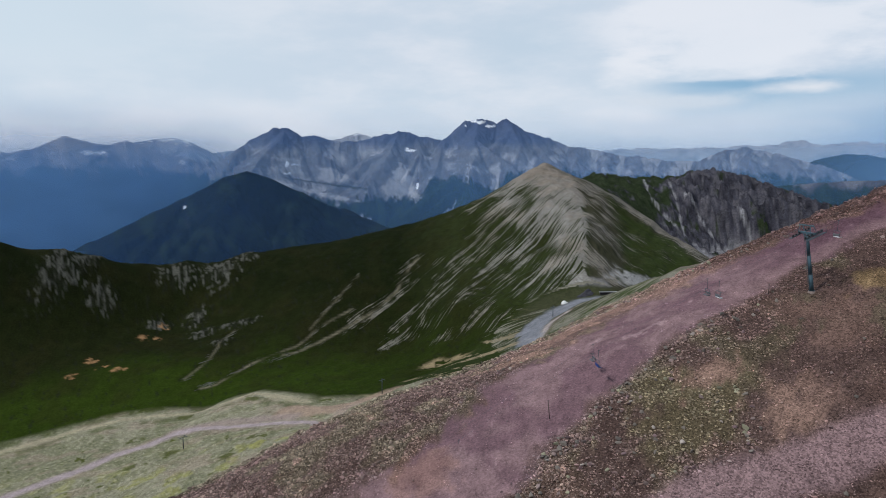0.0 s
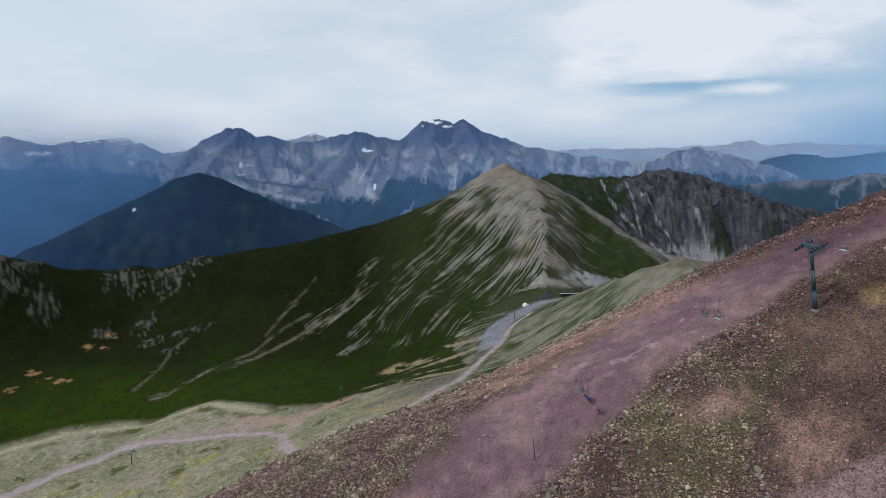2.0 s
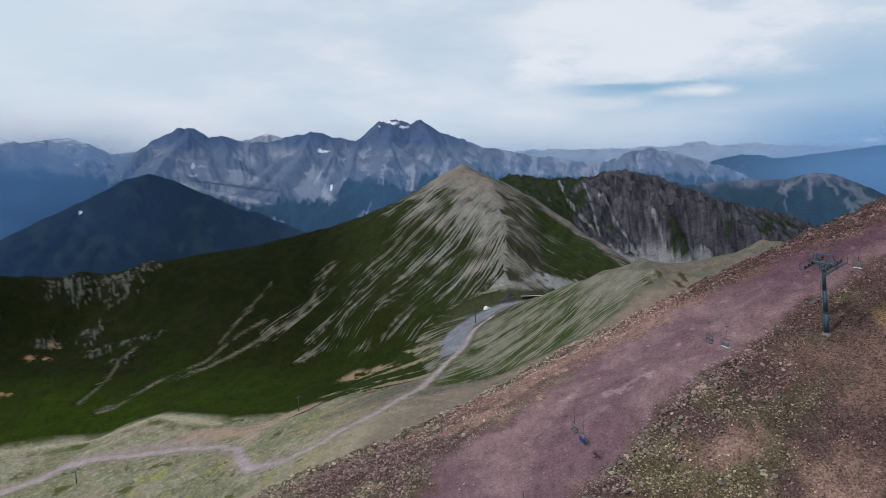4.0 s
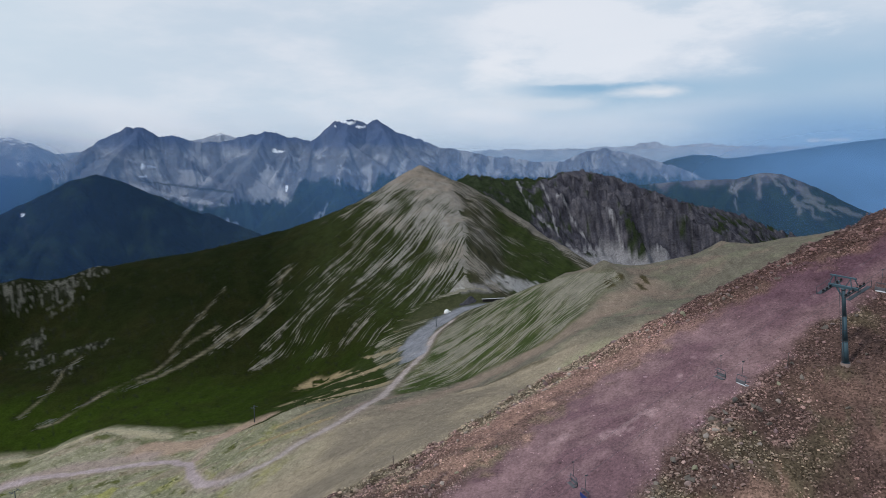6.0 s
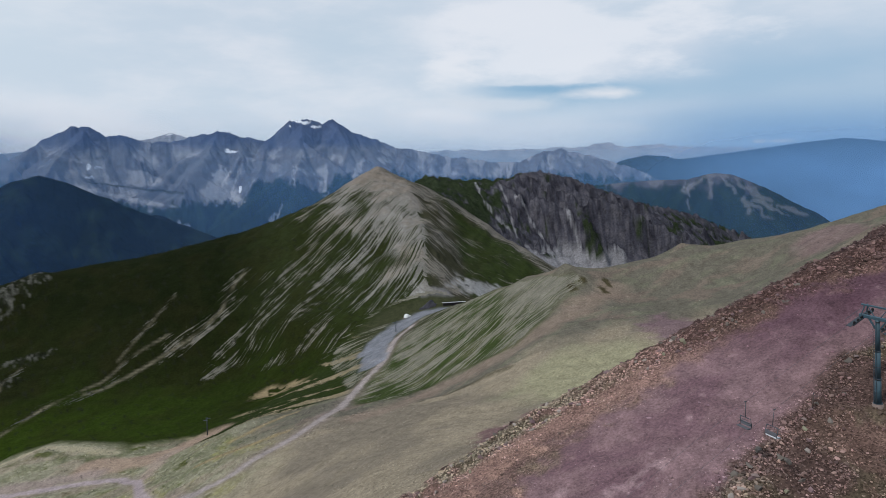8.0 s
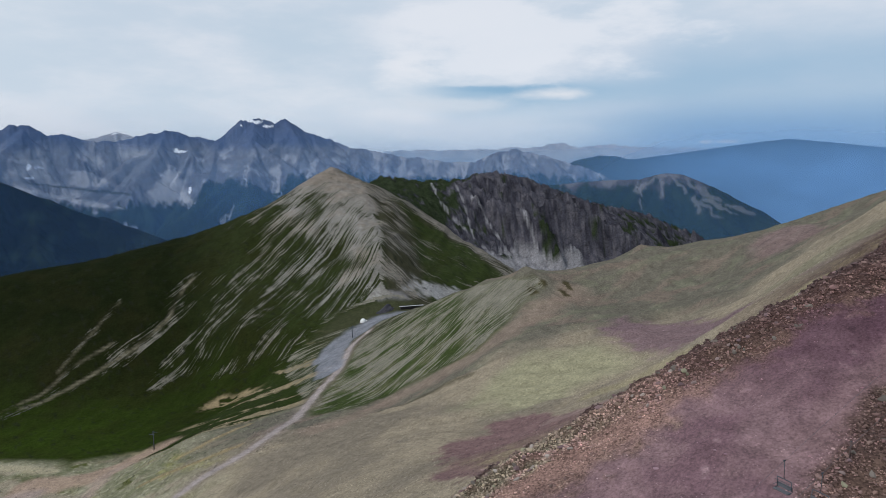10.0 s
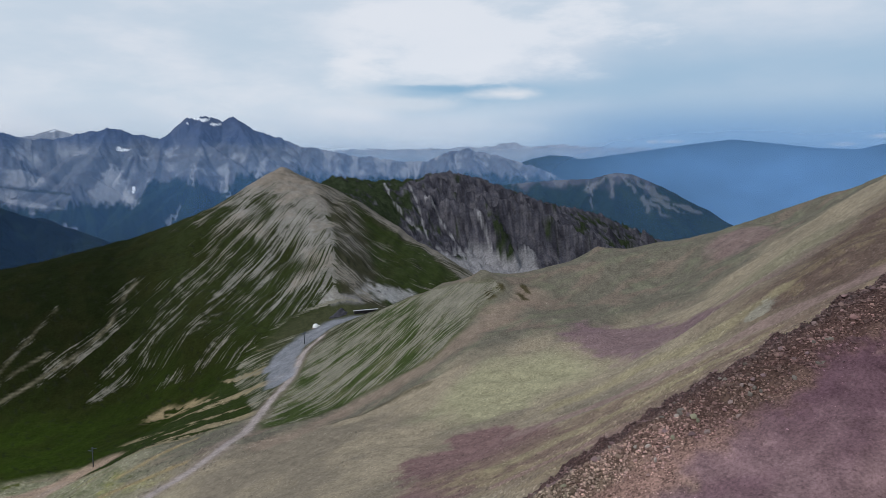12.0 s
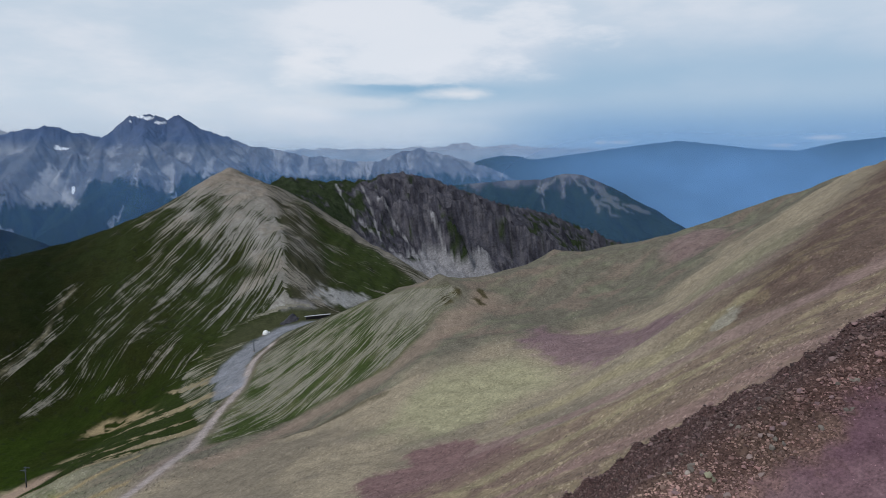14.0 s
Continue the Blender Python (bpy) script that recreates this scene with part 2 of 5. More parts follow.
def relief(x, y, z, over, hard, dark):
    """Small forms on the broad height: gullies down the rock faces, hummocks on the grass."""
    dist = np.hypot(x, y - 50)
    fine = smooth(dist, 120, 420)
    a, b = 0.89 * x - 0.46 * y, 0.46 * x + 0.89 * y
    warp = 14 * fbm(x / 90, y / 90, 3, 11)
    ribs = ridged((a + warp) / 46, b / 330, 4, 3, 0.55) - 0.62
    z = z + hard * 6.5 * ribs + hard * 2.2 * fbm(x / 14, y / 14, 3, 21)
    crag = ridged((x + 0.5 * y + 1.6 * warp) / 62, (y - 0.4 * x) / 150, 5, 31, 0.62) - 0.6
    z = z + dark * (17 * crag + 15 * (ridged((x + 0.4 * y) / 24, y / 90, 4, 27, 0.6) - 0.6) + 5 * fbm(x / 12, y / 16, 3, 25))
    z = z + fine * (1 - hard) * (1 - dark) * (2.6 * fbm(x / 70, y / 70, 4, 5) + 0.5 * fbm(x / 9, y / 9, 3, 8))
    z = z + smooth(dist, 130, 240) * smooth(y, 640, 560) * smooth(x, 40, 110) * (1 - hard) * (1 - dark) * (2.4 * (ridged((x + 0.85 * y + 2 * warp) / 40, (x - y) / 190, 3, 15) - 0.6) + 0.5 * fbm(x / 14, y / 14, 3, 17))
    return z


def crag_spurs(x, y, z, east):
    """Rocky ribs that fall from the dark ridge to the scree at its foot."""
    pick = np.random.RandomState(12)
    ridge = np.array(BREAKS["north_ridge"][4:], float)
    warp = 10 * fbm(x / 40, y / 40, 3, 35)
    out = z
    at = 425.0
    while at < 1330:
        y0, z0 = np.interp(at, ridge[:, 0], ridge[:, 1]), np.interp(at, ridge[:, 0], ridge[:, 2])
        lean, fall = pick.uniform(0.2, 1.1), pick.uniform(0.42, 0.62)
        starts = [(at, y0, z0 - 1, lean, fall)]
        for k in range(3):
            d0 = pick.uniform(20, 120)
            starts.append((at + lean * d0, y0 - d0, z0 - fall * d0, lean + pick.choice([-1, 1]) * pick.uniform(0.6, 1.2), fall * 1.45))
        for sx, sy, sz, slant, drop in starts:
            d = sy - y
            perp = np.abs(x + warp - sx - slant * d) / math.sqrt(1 + slant * slant)
            h = np.where((d > -4) & (d < 200), sz - drop * d - 1.5 * perp - 0.0035 * d * d, -1e4)
            out = np.maximum(out, h)
        at += pick.uniform(22, 52)
    return z + (out - z) * east


def shape(x, y):
    """Final height and the masks that the colours need."""
    hills, heap = country(x, y), bank(x, y)
    north = smooth(along(x, y, ((-900, 600), (-560, 672), (-479, 700), (-408, 735), (-320, 756), (-204, 748), (-133, 696), (-61, 690), (30, 762), (125, 840), (190, 845), (270, 800), (500, 740), (1500, 400)))[0], -15, 45)
    east = smooth(along(x, y, ((1300, 900), (800, 1010), (440, 1060), (395, 1180), (330, 1250), (265, 1330), (250, 1450), (250, 2600)))[0], 60, -30) * north
    peak = np.clip(1.25 - np.hypot(x - 185, (y - 1080) * 0.8) / 300, 0, 1)
    hard = north * (1 - east) * np.clip(0.25 + 0.8 * peak, 0, 1)
    hills = crag_spurs(x, y, hills, east)
    hills = relief(x, y, hills, 0, hard, east)
    ribs = ridged((0.93 * x + 0.37 * y) / 13, (0.93 * y - 0.37 * x) / 60, 3, 285) - 0.5
    hills = hills + smooth(outcrops(x, y), 0.1, 0.6) * (1.5 + 4.5 * ribs)
    # a small rocky knob at the end of the crest
    hills = hills + 3.0 * np.exp(-(((x - 239) / 9) ** 2 + ((y - 596) / 13) ** 2)) + 2.2 * smooth(np.exp(-(((x - 252) / 20) ** 2 + ((y - 574) / 18) ** 2)), 0.2, 0.7) * (ridged((x + 0.3 * y) / 9, y / 40, 2, 63) - 0.6)
    # two soft folds lie across the hillside
    for fold, high in ((((205, 512), (238, 480), (282, 480), (318, 462), (345, 425), (385, 400)), 3.6), (((128, 392), (160, 366), (186, 340), (205, 322), (240, 318)), 2.8)):
        hills = hills + high * np.exp(-(along(x, y, fold)[0] / 10) ** 2)
    # the spur under the pass is ribbed down its western side
    spur = smooth(along(x, y, ((20, 540), (116, 548), (170, 520), (213, 546), (266, 580)))[0], -4, 22) * (1 - smooth(along(x, y, BREAKS["pass"][:6])[0], -25, -2)) * (x > 20) * (1 - north) * (y < 830)
    spur = spur * smooth(x, 30, 80)
    ribs = ridged((y + 0.35 * x + 6 * fbm(x / 40, y / 40, 2, 61)) / 17, x / 210, 3, 62)
    hills = hills + spur * 2.4 * (ribs - 0.6)
    over = along(x, y, BROW)[0]
    heap = heap + 0.55 * fbm(x / 7, y / 7, 4, 51) * smooth(np.abs(over - 4), -3, 12)
    lip = np.exp(-((over + 2.5) / 3.2) ** 2)
    heap = heap + lip * (0.5 + 1.1 * fbm(x / 3.2, y / 3.2, 3, 53)) + smooth(over, 0, 5) * 1.9 * fbm(x / 4.0, y / 4.0, 4, 57, 0.6) + smooth(over, -18, -24) * 0.5 * fbm(x / 3.6, y / 3.6, 4, 59, 0.6) * (1 - smooth(along(x, y, PISTE_LOW)[0], -2, 0.5))
    return blend_max(heap, hills, 1.2), heap - hills, north, east, hard, spur, over


def blend(c, colour, amount):
    """Lay a colour over colours, by an amount from 0 to 1."""
    return c + (np.array(colour[:3]) - c) * np.clip(amount, 0, 1)[:, None]


def band(x, y, line, wide, soft, seed=0, wobble=0.6):
    """1 along a line in the plan, fading at its ragged sides."""
    d = np.abs(along(x, y, line)[0]) + wobble * wide * fbm(x / (2.2 * wide), y / (2.2 * wide), 3, seed)
    return smooth(d, wide + soft, wide - soft)


PISTE_UP = ((-40, 92), (-5, 114), (2, 121), (9, 131), (20, 136), (35, 143), (50, 146), (61, 146), (74, 147), (91, 143), (140, 137), (220, 126))
PISTE_LOW = ((-40, 60), (10, 99), (16, 106), (25, 112), (35, 117), (47, 124), (60, 129), (68, 132), (85, 134), (120, 128), (220, 108))
TRACK = ((-10, 78), (28, 91), (38, 93), (51, 94), (65, 96), (90, 100), (140, 104))


PALE_SPOTS = ((47, 148, 5, 2.2), (51, 147, 4, 1.8), (42, 146, 4, 2), (39, 130, 4, 1.4), (36, 130, 3, 1.2), (30, 134, 3, 1.5), (130, 597, 4, 2), (158, 591, 4, 2), (21, 156, 4, 2))


def bare_earth(x, y):
    """Patches of trodden earth among the rubble."""
    spots = ((64, 120, 4.5, 3), (70, 116, 5.5, 3), (64, 112, 4.5, 2.6), (44, 110, 5.5, 2.6), (53, 101, 6, 4), (57, 104, 5, 3), (74, 121, 3, 2), (15, 141, 9, 3.5), (28, 147, 7, 2.5))
    return np.clip(sum(np.exp(-(((x - sx) / w) ** 2 + ((y - sy) / d) ** 2)) for sx, sy, w, d in spots), 0, 1)


def colours_bank(x, y, over):
    n1, n2, n3 = fbm(x / 11, y / 11, 4, 71), fbm(x / 3.1, y / 3.1, 4, 75), fbm(x / 26, y / 26, 3, 79)
    c = np.tile(np.array(lin(112, 92, 86)[:3]), (len(x), 1))
    c = blend(c, lin(116, 104, 88), smooth(n1 + 0.5 * n3, -0.05, 0.3))
    # mound of lichened rubble, bare earth and the red lip
    mound = np.exp(-(((x - 36) / 17) ** 2 + ((y - 105) / 9) ** 2))
    c = blend(c, lin(120, 109, 86), 0.9 * smooth(mound + 0.9 * n1 + 0.4 * n2, 0.35, 0.8))
    c = blend(c, lin(126, 102, 94), 0.8 * smooth(n1 - 0.6 * n3, 0.16, 0.3) * smooth(over, -20, -32))
    c = c + ((np.array(lin(144, 118, 106)[:3]) + (np.array(lin(116, 94, 86)[:3]) - np.array(lin(144, 118, 106)[:3])) * smooth(x, 52, 62)[:, None]) - c) * (0.9 * smooth(bare_earth(x, y) + 0.8 * n2 + 0.4 * n1, 0.4, 0.65))[:, None]
    sand = np.exp(-(((x - 77) / 6) ** 2 + ((y - 122) / 4) ** 2))
    c = blend(c, lin(138, 116, 88), smooth(sand + 0.5 * n2, 0.4, 0.8))
    lip = smooth(over, -15, -9)
    c = blend(c, lin(142, 115, 106), 0.85 * lip * smooth(x, 68, 52) * smooth(x, 8, 24))
    c = blend(c, lin(108, 85, 80), 0.8 * lip * smooth(x, 52, 68))
    c = blend(c, lin(128, 103, 93), 0.6 * lip * np.exp(-(((x - 18) / 16) ** 2)) * smooth(n2, -0.25, 0.2))
    c = blend(c, lin(118, 110, 92), 0.85 * smooth(over + 3 * n2, -7.5, -4.0) * smooth(x + 9 * n1, 58, 38) * smooth(n1 + n2, -0.5, 0.1))
    up, low = along(x, y, PISTE_UP)[0] + 4.0 * n2 + 3.0 * n1, along(x, y, PISTE_LOW)[0] + 1.5 * n2 + 2.0 * n1
    piste = smooth(up, 2.5, -2.5) * smooth(low, -1.5, 1.5)
    red = blend(np.tile(np.array(lin(131, 109, 106)[:3]), (len(x), 1)), lin(113, 91, 92), smooth(n1 + n3, -0.1, 0.35))
    middle = np.abs(up + low) / 10
    red = blend(red, lin(148, 126, 121), 0.35 * smooth(ridged(x / 15 + y / 40, y / 7, 2, 83) - 0.25 * middle, 0.55, 0.85))
    red = blend(red, lin(88, 66, 72), 0.88 * smooth(x, 48, 80))
    red = blend(red, lin(134, 112, 107), 0.6 * band(x, y, ((54, 130), (62, 132), (70, 134), (82, 136), (100, 136)), 2.2, 1.8, 84, 0.6))
    pale = np.maximum.reduce([np.exp(-(((x - px) / w) ** 2 + ((y - py) / d) ** 2)) for px, py, w, d in PALE_SPOTS])
    red = blend(red, lin(160, 138, 133), 0.6 * smooth(0.8 * pale + 0.9 * n2 + 0.5 * fbm(x / 1.1, y / 1.1, 3, 93), 0.45, 0.95))
    c = c + (red - c) * piste[:, None]
    c = blend(c, lin(140, 112, 98), 0.6 * smooth(np.exp(-(((x + 3) / 8) ** 2 + ((y - 108) / 7) ** 2)) + 0.4 * n2, 0.45, 0.8))
    c = blend(c, lin(132, 110, 111), band(x, y, TRACK, 3.6, 1.0, 87, 0.35))
    far = over + 3 * n1
    c = blend(c, lin(106, 86, 84), 0.92 * smooth(over, 0.5, 4))
    c = blend(c, lin(132, 112, 105), smooth(far, 38, 42))
    c = blend(c, lin(124, 105, 92), smooth(far, 42, 46))
    c = blend(c, lin(142, 131, 98), 0.75 * smooth(far, 42, 48) * smooth(n1 + 0.9 * n2, -0.05, 0.35))
    c = c * (np.array([1.02, 0.985, 0.95]) + np.array([0.01, -0.015, 0.1]) * piste[:, None])
    return c * (1 + 0.22 * n2 + 0.14 * fbm(x / 0.9, y / 0.9, 2, 91))[:, None], piste


HILL_PATH = ((134, 338), (146, 318), (155, 304), (162, 288), (180, 280), (190, 273), (196, 259), (205, 246), (222, 238), (300, 232))
YELLOW_STRIP = ((100, 284), (116, 283), (132, 277), (140, 271), (148, 267), (156, 263), (166, 250))
YELLOW_UP = ((160, 350), (180, 332), (189, 318), (191, 304), (201, 299), (222, 290))
LOW_PATH = ((84, 246), (101, 234), (109, 222), (120, 217), (136, 211), (154, 206), (190, 196))
PURPLE = ((262, 372), (268, 350), (276, 330), (300, 318), (340, 310))
ROAD_UP = ((-67, 505), (-53, 498), (-35, 498), (-17, 508), (3, 514), (23, 529), (45, 562), (66, 612), (90, 650), (106, 696), (118, 734), (142, 764))
ROAD_WEST = ((-480, 560), (-360, 628), (-322, 655), (-290, 664), (-271, 679), (-253, 677), (-213, 658), (-179, 645), (-151, 639), (-121, 625), (-104, 595), (-97, 558), (-85, 526), (-67, 505))


# ovals of darker turf; the last two paint shade under the meadow's edge
TUFTS_AND_SHADE = ((-318, 686, 9, 14), (-258, 629, 15, 7), (-288, 618, 14, 6), (-174, 616, 9, 6), (-279, 731, 12, 9), (-206, 720, 13, 11), (-190, 582, 8, 6), (-98, 529, 5, 6), (-70, 580, 7, 6), (-368, 753, 26, 8), (-327, 762, 16, 7))


def colours_ground(x, y, z, spur, north):
    n0, n1, n2 = fbm(x / 120, y / 120, 4, 101), fbm(x / 34, y / 34, 4, 105), fbm(x / 8, y / 8, 3, 109)
    c = np.tile(np.array(lin(146, 134, 114)[:3]), (len(x), 1))
    c = blend(c, lin(126, 116, 101), smooth(n0 + 0.4 * n1 + 0.2 * n2, -0.1, 0.3))
    # upper slope under the eastern crest: grey green with rusty patches
    upper = smooth(along(x, y, ((180, 480), (255, 452), (323, 437), (420, 430)))[0] + 22 * n1, -14, 30)
    c = blend(c, lin(104, 99, 87), upper)
    c = blend(c, lin(130, 111, 100), 0.4 * upper * smooth(fbm(x / 42, y / 18, 3, 113), 0.06, 0.3))
    c = blend(c, lin(114, 114, 94), 0.5 * upper * smooth(fbm(x / 30, y / 14, 3, 117), 0.1, 0.35))
    c = blend(c, lin(150, 146, 116), 0.8 * smooth(np.exp(-(((x - 176) / 52) ** 2 + ((y - 425) / 46) ** 2)) + 0.3 * n1, 0.25, 0.75))
    c = blend(c, lin(124, 104, 102), 0.7 * smooth(np.exp(-(((x - 410) / 26) ** 2 + ((y - 497) / 30) ** 2)) + 0.4 * n1, 0.3, 0.7))
    c = blend(c, lin(118, 117, 94), 0.5 * smooth(np.exp(-(((x - 305) / 34) ** 2 + ((y - 345) / 46) ** 2)) + 0.4 * n1, 0.3, 0.7))
    c = blend(c, lin(118, 97, 100), 0.9 * smooth(np.exp(-(((x - 250) / 26) ** 2 + ((y - 410) / 66) ** 2)) + 0.35 * n1 + 0.2 * n2, 0.25, 0.6))
    c = blend(c, lin(122, 100, 100), 0.6 * band(x, y, PURPLE, 12, 9, 121, 0.9))
    # brown gravel above the rubble bank, red earth and a pink path between pale yellow strips
    brown = smooth(y - 0.25 * (x - 200) + 18 * n1, 322, 280) * smooth(x, 180, 215)
    c = blend(c, lin(94, 77, 70), 0.9 * brown)
    c = blend(c, lin(124, 111, 86), 0.45 * brown * smooth(n1 + n2, 0.05, 0.4))
    u, v = 0.43 * (x - 106) + 0.9 * (y - 322), 0.9 * (x - 106) - 0.43 * (y - 322)
    c = blend(c, lin(118, 92, 92), 0.9 * smooth((u / 66) ** 2 + (v / 31) ** 2 + 0.9 * n1 + 0.4 * n2, 1.15, 0.7))
    c = blend(c, lin(138, 117, 110), 0.8 * band(x, y, HILL_PATH, 5.5, 2.5, 125, 0.6))
    c = blend(c, lin(150, 141, 112), 0.5 * band(x, y, YELLOW_STRIP, 5.5, 2.4, 129, 0.8))
    c = blend(c, lin(148, 138, 108), 0.65 * band(x, y, YELLOW_UP, 5.5, 3, 131, 0.9))
    c = blend(c, lin(146, 142, 128), 0.7 * smooth(np.exp(-(((x - 210) / 9) ** 2 + ((y - 286) / 7) ** 2)) + 0.6 * n2, 0.4, 0.7))
    near = smooth(along(x, y, HILL_PATH)[0] + 5 * n1, -5, -11) * smooth(y, 330, 285) * smooth(x + 8 * n1, 66, 90)
    c = blend(c, lin(124, 106, 93), 0.9 * near)
    c = blend(c, lin(144, 131, 104), 0.6 * near * smooth(n1 + 0.9 * n2, 0.0, 0.35))
    c = blend(c, lin(140, 116, 108), 0.8 * band(x, y, LOW_PATH, 6, 3, 126, 0.6))
    c = blend(c, lin(150, 140, 110), 0.6 * band(x, y, YELLOW_STRIP, 5, 3, 129, 0.9))
    # pink rib between the tan slope and the grassy spur
    c = blend(c, lin(140, 122, 108), 0.6 * band(x, y, ((60, 520), (116, 540), (160, 518), (213, 535), (262, 560)), 12, 8, 133, 0.8))
    c = blend(c, lin(86, 80, 64), 0.75 * band(x, y, ((95, 512), (128, 500), (150, 486)), 3, 2, 137, 0.7))
    # grassy spur with pale stony stripes
    top = smooth(z, -140, -98)
    green = blend(np.tile(np.array(lin(60, 70, 38)[:3]), (len(x), 1)), lin(84, 86, 58), smooth(n1, -0.2, 0.3))
    bias = 0.08 + 0.22 * top + 0.5 * n1 - 3.0 * (1 - smooth(spur, 0.1, 0.6))
    green = blend(green, lin(118, 113, 98), 0.6 * smooth(top, 0.5, 1))
    c = c + (green - c) * smooth(spur, 0.1, 0.6)[:, None]
    for kx, ky, kw, kd in ((234, 575, 5, 9), (257, 562, 4, 7), (264, 571, 3.5, 8), (246, 578, 3, 6)):
        c = blend(c, lin(62, 57, 34), 0.85 * smooth(np.exp(-(((x - kx) / kw) ** 2 + ((y - ky) / kd) ** 2)) + 0.5 * n2, 0.35, 0.6))
    # western meadow
    west = smooth(x + 14 * n1, 20, -60) * smooth(y, 440, 500)
    meadow = blend(np.tile(np.array(lin(138, 134, 112)[:3]), (len(x), 1)), lin(120, 119, 95), smooth(n1 + n0, -0.1, 0.3))
    meadow = blend(meadow, lin(138, 136, 82), 0.8 * smooth(fbm(x / 24, y / 24, 3, 145), 0.1, 0.35) * smooth(y, 660, 580))
    meadow = blend(meadow, lin(106, 107, 78), 0.55 * smooth(fbm(x / 16, y / 16, 5, 149, 0.72), 0.05, 0.3))
    meadow = blend(meadow, lin(162, 157, 132), 0.5 * smooth(fbm(x / 5, y / 5, 4, 152, 0.7), 0.1, 0.35))
    # darker turf in hollows, painted shade below the meadow's edge, and a yellow-green spot
    for tx, ty, tw, td in TUFTS_AND_SHADE:
        meadow = blend(meadow, lin(76, 80, 40), 0.85 * smooth(np.exp(-(((x - tx) / tw) ** 2 + ((y - ty) / td) ** 2)) + 0.8 * n2 + 0.6 * n1, 0.45, 0.8))
    meadow = blend(meadow, lin(142, 140, 66), 0.6 * smooth(np.exp(-(((x + 164) / 10) ** 2 + ((y - 591) / 12) ** 2)) + 0.5 * n2, 0.4, 0.8))
    meadow = blend(meadow, lin(150, 132, 118), 0.4 * smooth(fbm(x / 50, y / 22, 4, 151), 0.08, 0.35))
    border = np.abs(along(x, y, ((-560, 660), (-479, 688), (-408, 723), (-320, 744), (-204, 736), (-140, 690)))[0] + 5 * n1)
    meadow = blend(meadow, lin(166, 156, 130), 0.7 * smooth(border, 7, 2))
    meadow = blend(meadow, lin(84, 88, 56), 0.6 * smooth(np.abs(border - 13), 8, 2) * smooth(n1, -0.1, 0.2))
    c = c + (meadow - c) * west[:, None]
    valley = smooth(along(x, y, ((-70, 640), (0, 590), (60, 590), (92, 640), (110, 700)))[0], 0, 18) * smooth(x, -110, -60)
    grass = blend(np.tile(np.array(lin(44, 53, 24)[:3]), (len(x), 1)), lin(134, 121, 96), smooth(perlin((x * 0.6 + y) / 24, (x - y) / 140, 153) + 0.6 * perlin((x * 0.7 + y) / 8, (x - y) / 90, 154) + 0.4 * n2 + 0.5 * smooth(y, 640, 570) - 0.12, 0.08, 0.22))
    c = c + (grass - c) * valley[:, None]
    c = blend(c, lin(62, 64, 44), smooth(y + 14 * n1, 680, 730) * smooth(x, 60, 110))
    hill, _, bias2 = colours_mountain(x, y, z)
    c = c + (hill - c) * smooth(north, 0.05, 0.5)[:, None]
    bias = np.where(north > 0.3, bias2, bias)
    c = blend(c, lin(160, 138, 120), 0.9 * band(x, y, ((-150, 666), (-127, 660), (-100, 655), (-84, 664), (-58, 680)), 16, 6, 157, 0.6))
    c = blend(c, lin(158, 140, 126), 0.85 * band(x, y, ((-100, 600), (-96, 632), (-84, 660)), 7, 5, 158, 0.6))
    c = blend(c, lin(150, 134, 126), 0.8 * band(x, y, ((-275, 684), (-216, 671), (-173, 657), (-145, 652)), 8, 6, 160, 0.6))
    c = blend(c, lin(150, 132, 98), 0.8 * np.maximum(band(x, y, ((5, 538), (-57, 554)), 3, 2, 162, 0.6), band(x, y, ((14, 590), (-35, 575)), 2.5, 2, 164, 0.6)))
    c = blend(c, lin(148, 130, 124), 0.4 * band(x, y, ROAD_WEST, 9, 6, 159, 0.6))
    c = blend(c, lin(160, 146, 145), band(x, y, ROAD_WEST, 3.4, 1.3, 161, 0.3) + 0.8 * band(x, y, ROAD_WEST[:6], 7.0, 3.0, 161, 0.5))
    c = blend(c, lin(140, 126, 119), 0.5 * band(x, y, ROAD_UP, 8, 5, 163, 0.6))
    c = blend(c, lin(154, 143, 138), band(x, y, ROAD_UP, 3.4, 1.2, 165, 0.3))
    c, bias = gravelled(x, y, c, bias)
    stone = np.tile(np.array(lin(122, 118, 105)[:3]), (len(x), 1)) * (1 + 0.2 * n2)[:, None]
    bias = bias - 3 * band(x, y, ROAD_UP, 6.5, 2.5, 165, 0.4)
    return c * (1 + 0.2 * n2 + 0.14 * fbm(x / 4.0, y / 4.0, 2, 177) + 0.1 * (ridged((x + 0.9 * y) / 34 + 0.5 * n1, (x - y) / 160, 3, 181) - 0.62))[:, None], stone, bias


def gravelled(x, y, c, bias):
    """The grey gravel of the pass, from the tent down to the road."""
    n = fbm(x / 12, y / 12, 3, 169)
    patch = np.maximum.reduce([band(x, y, ((84, 662), (92, 704), (100, 742)), 12, 3, 169, 0.4), band(x, y, ((96, 740), (112, 772), (140, 788)), 17, 4, 171, 0.4), band(x, y, ((130, 790), (155, 795), (185, 790), (205, 780)), 16, 6, 173, 0.5)])
    return blend(c, lin(126, 127, 133), patch * (0.9 + 0.2 * n)), bias - 3 * patch


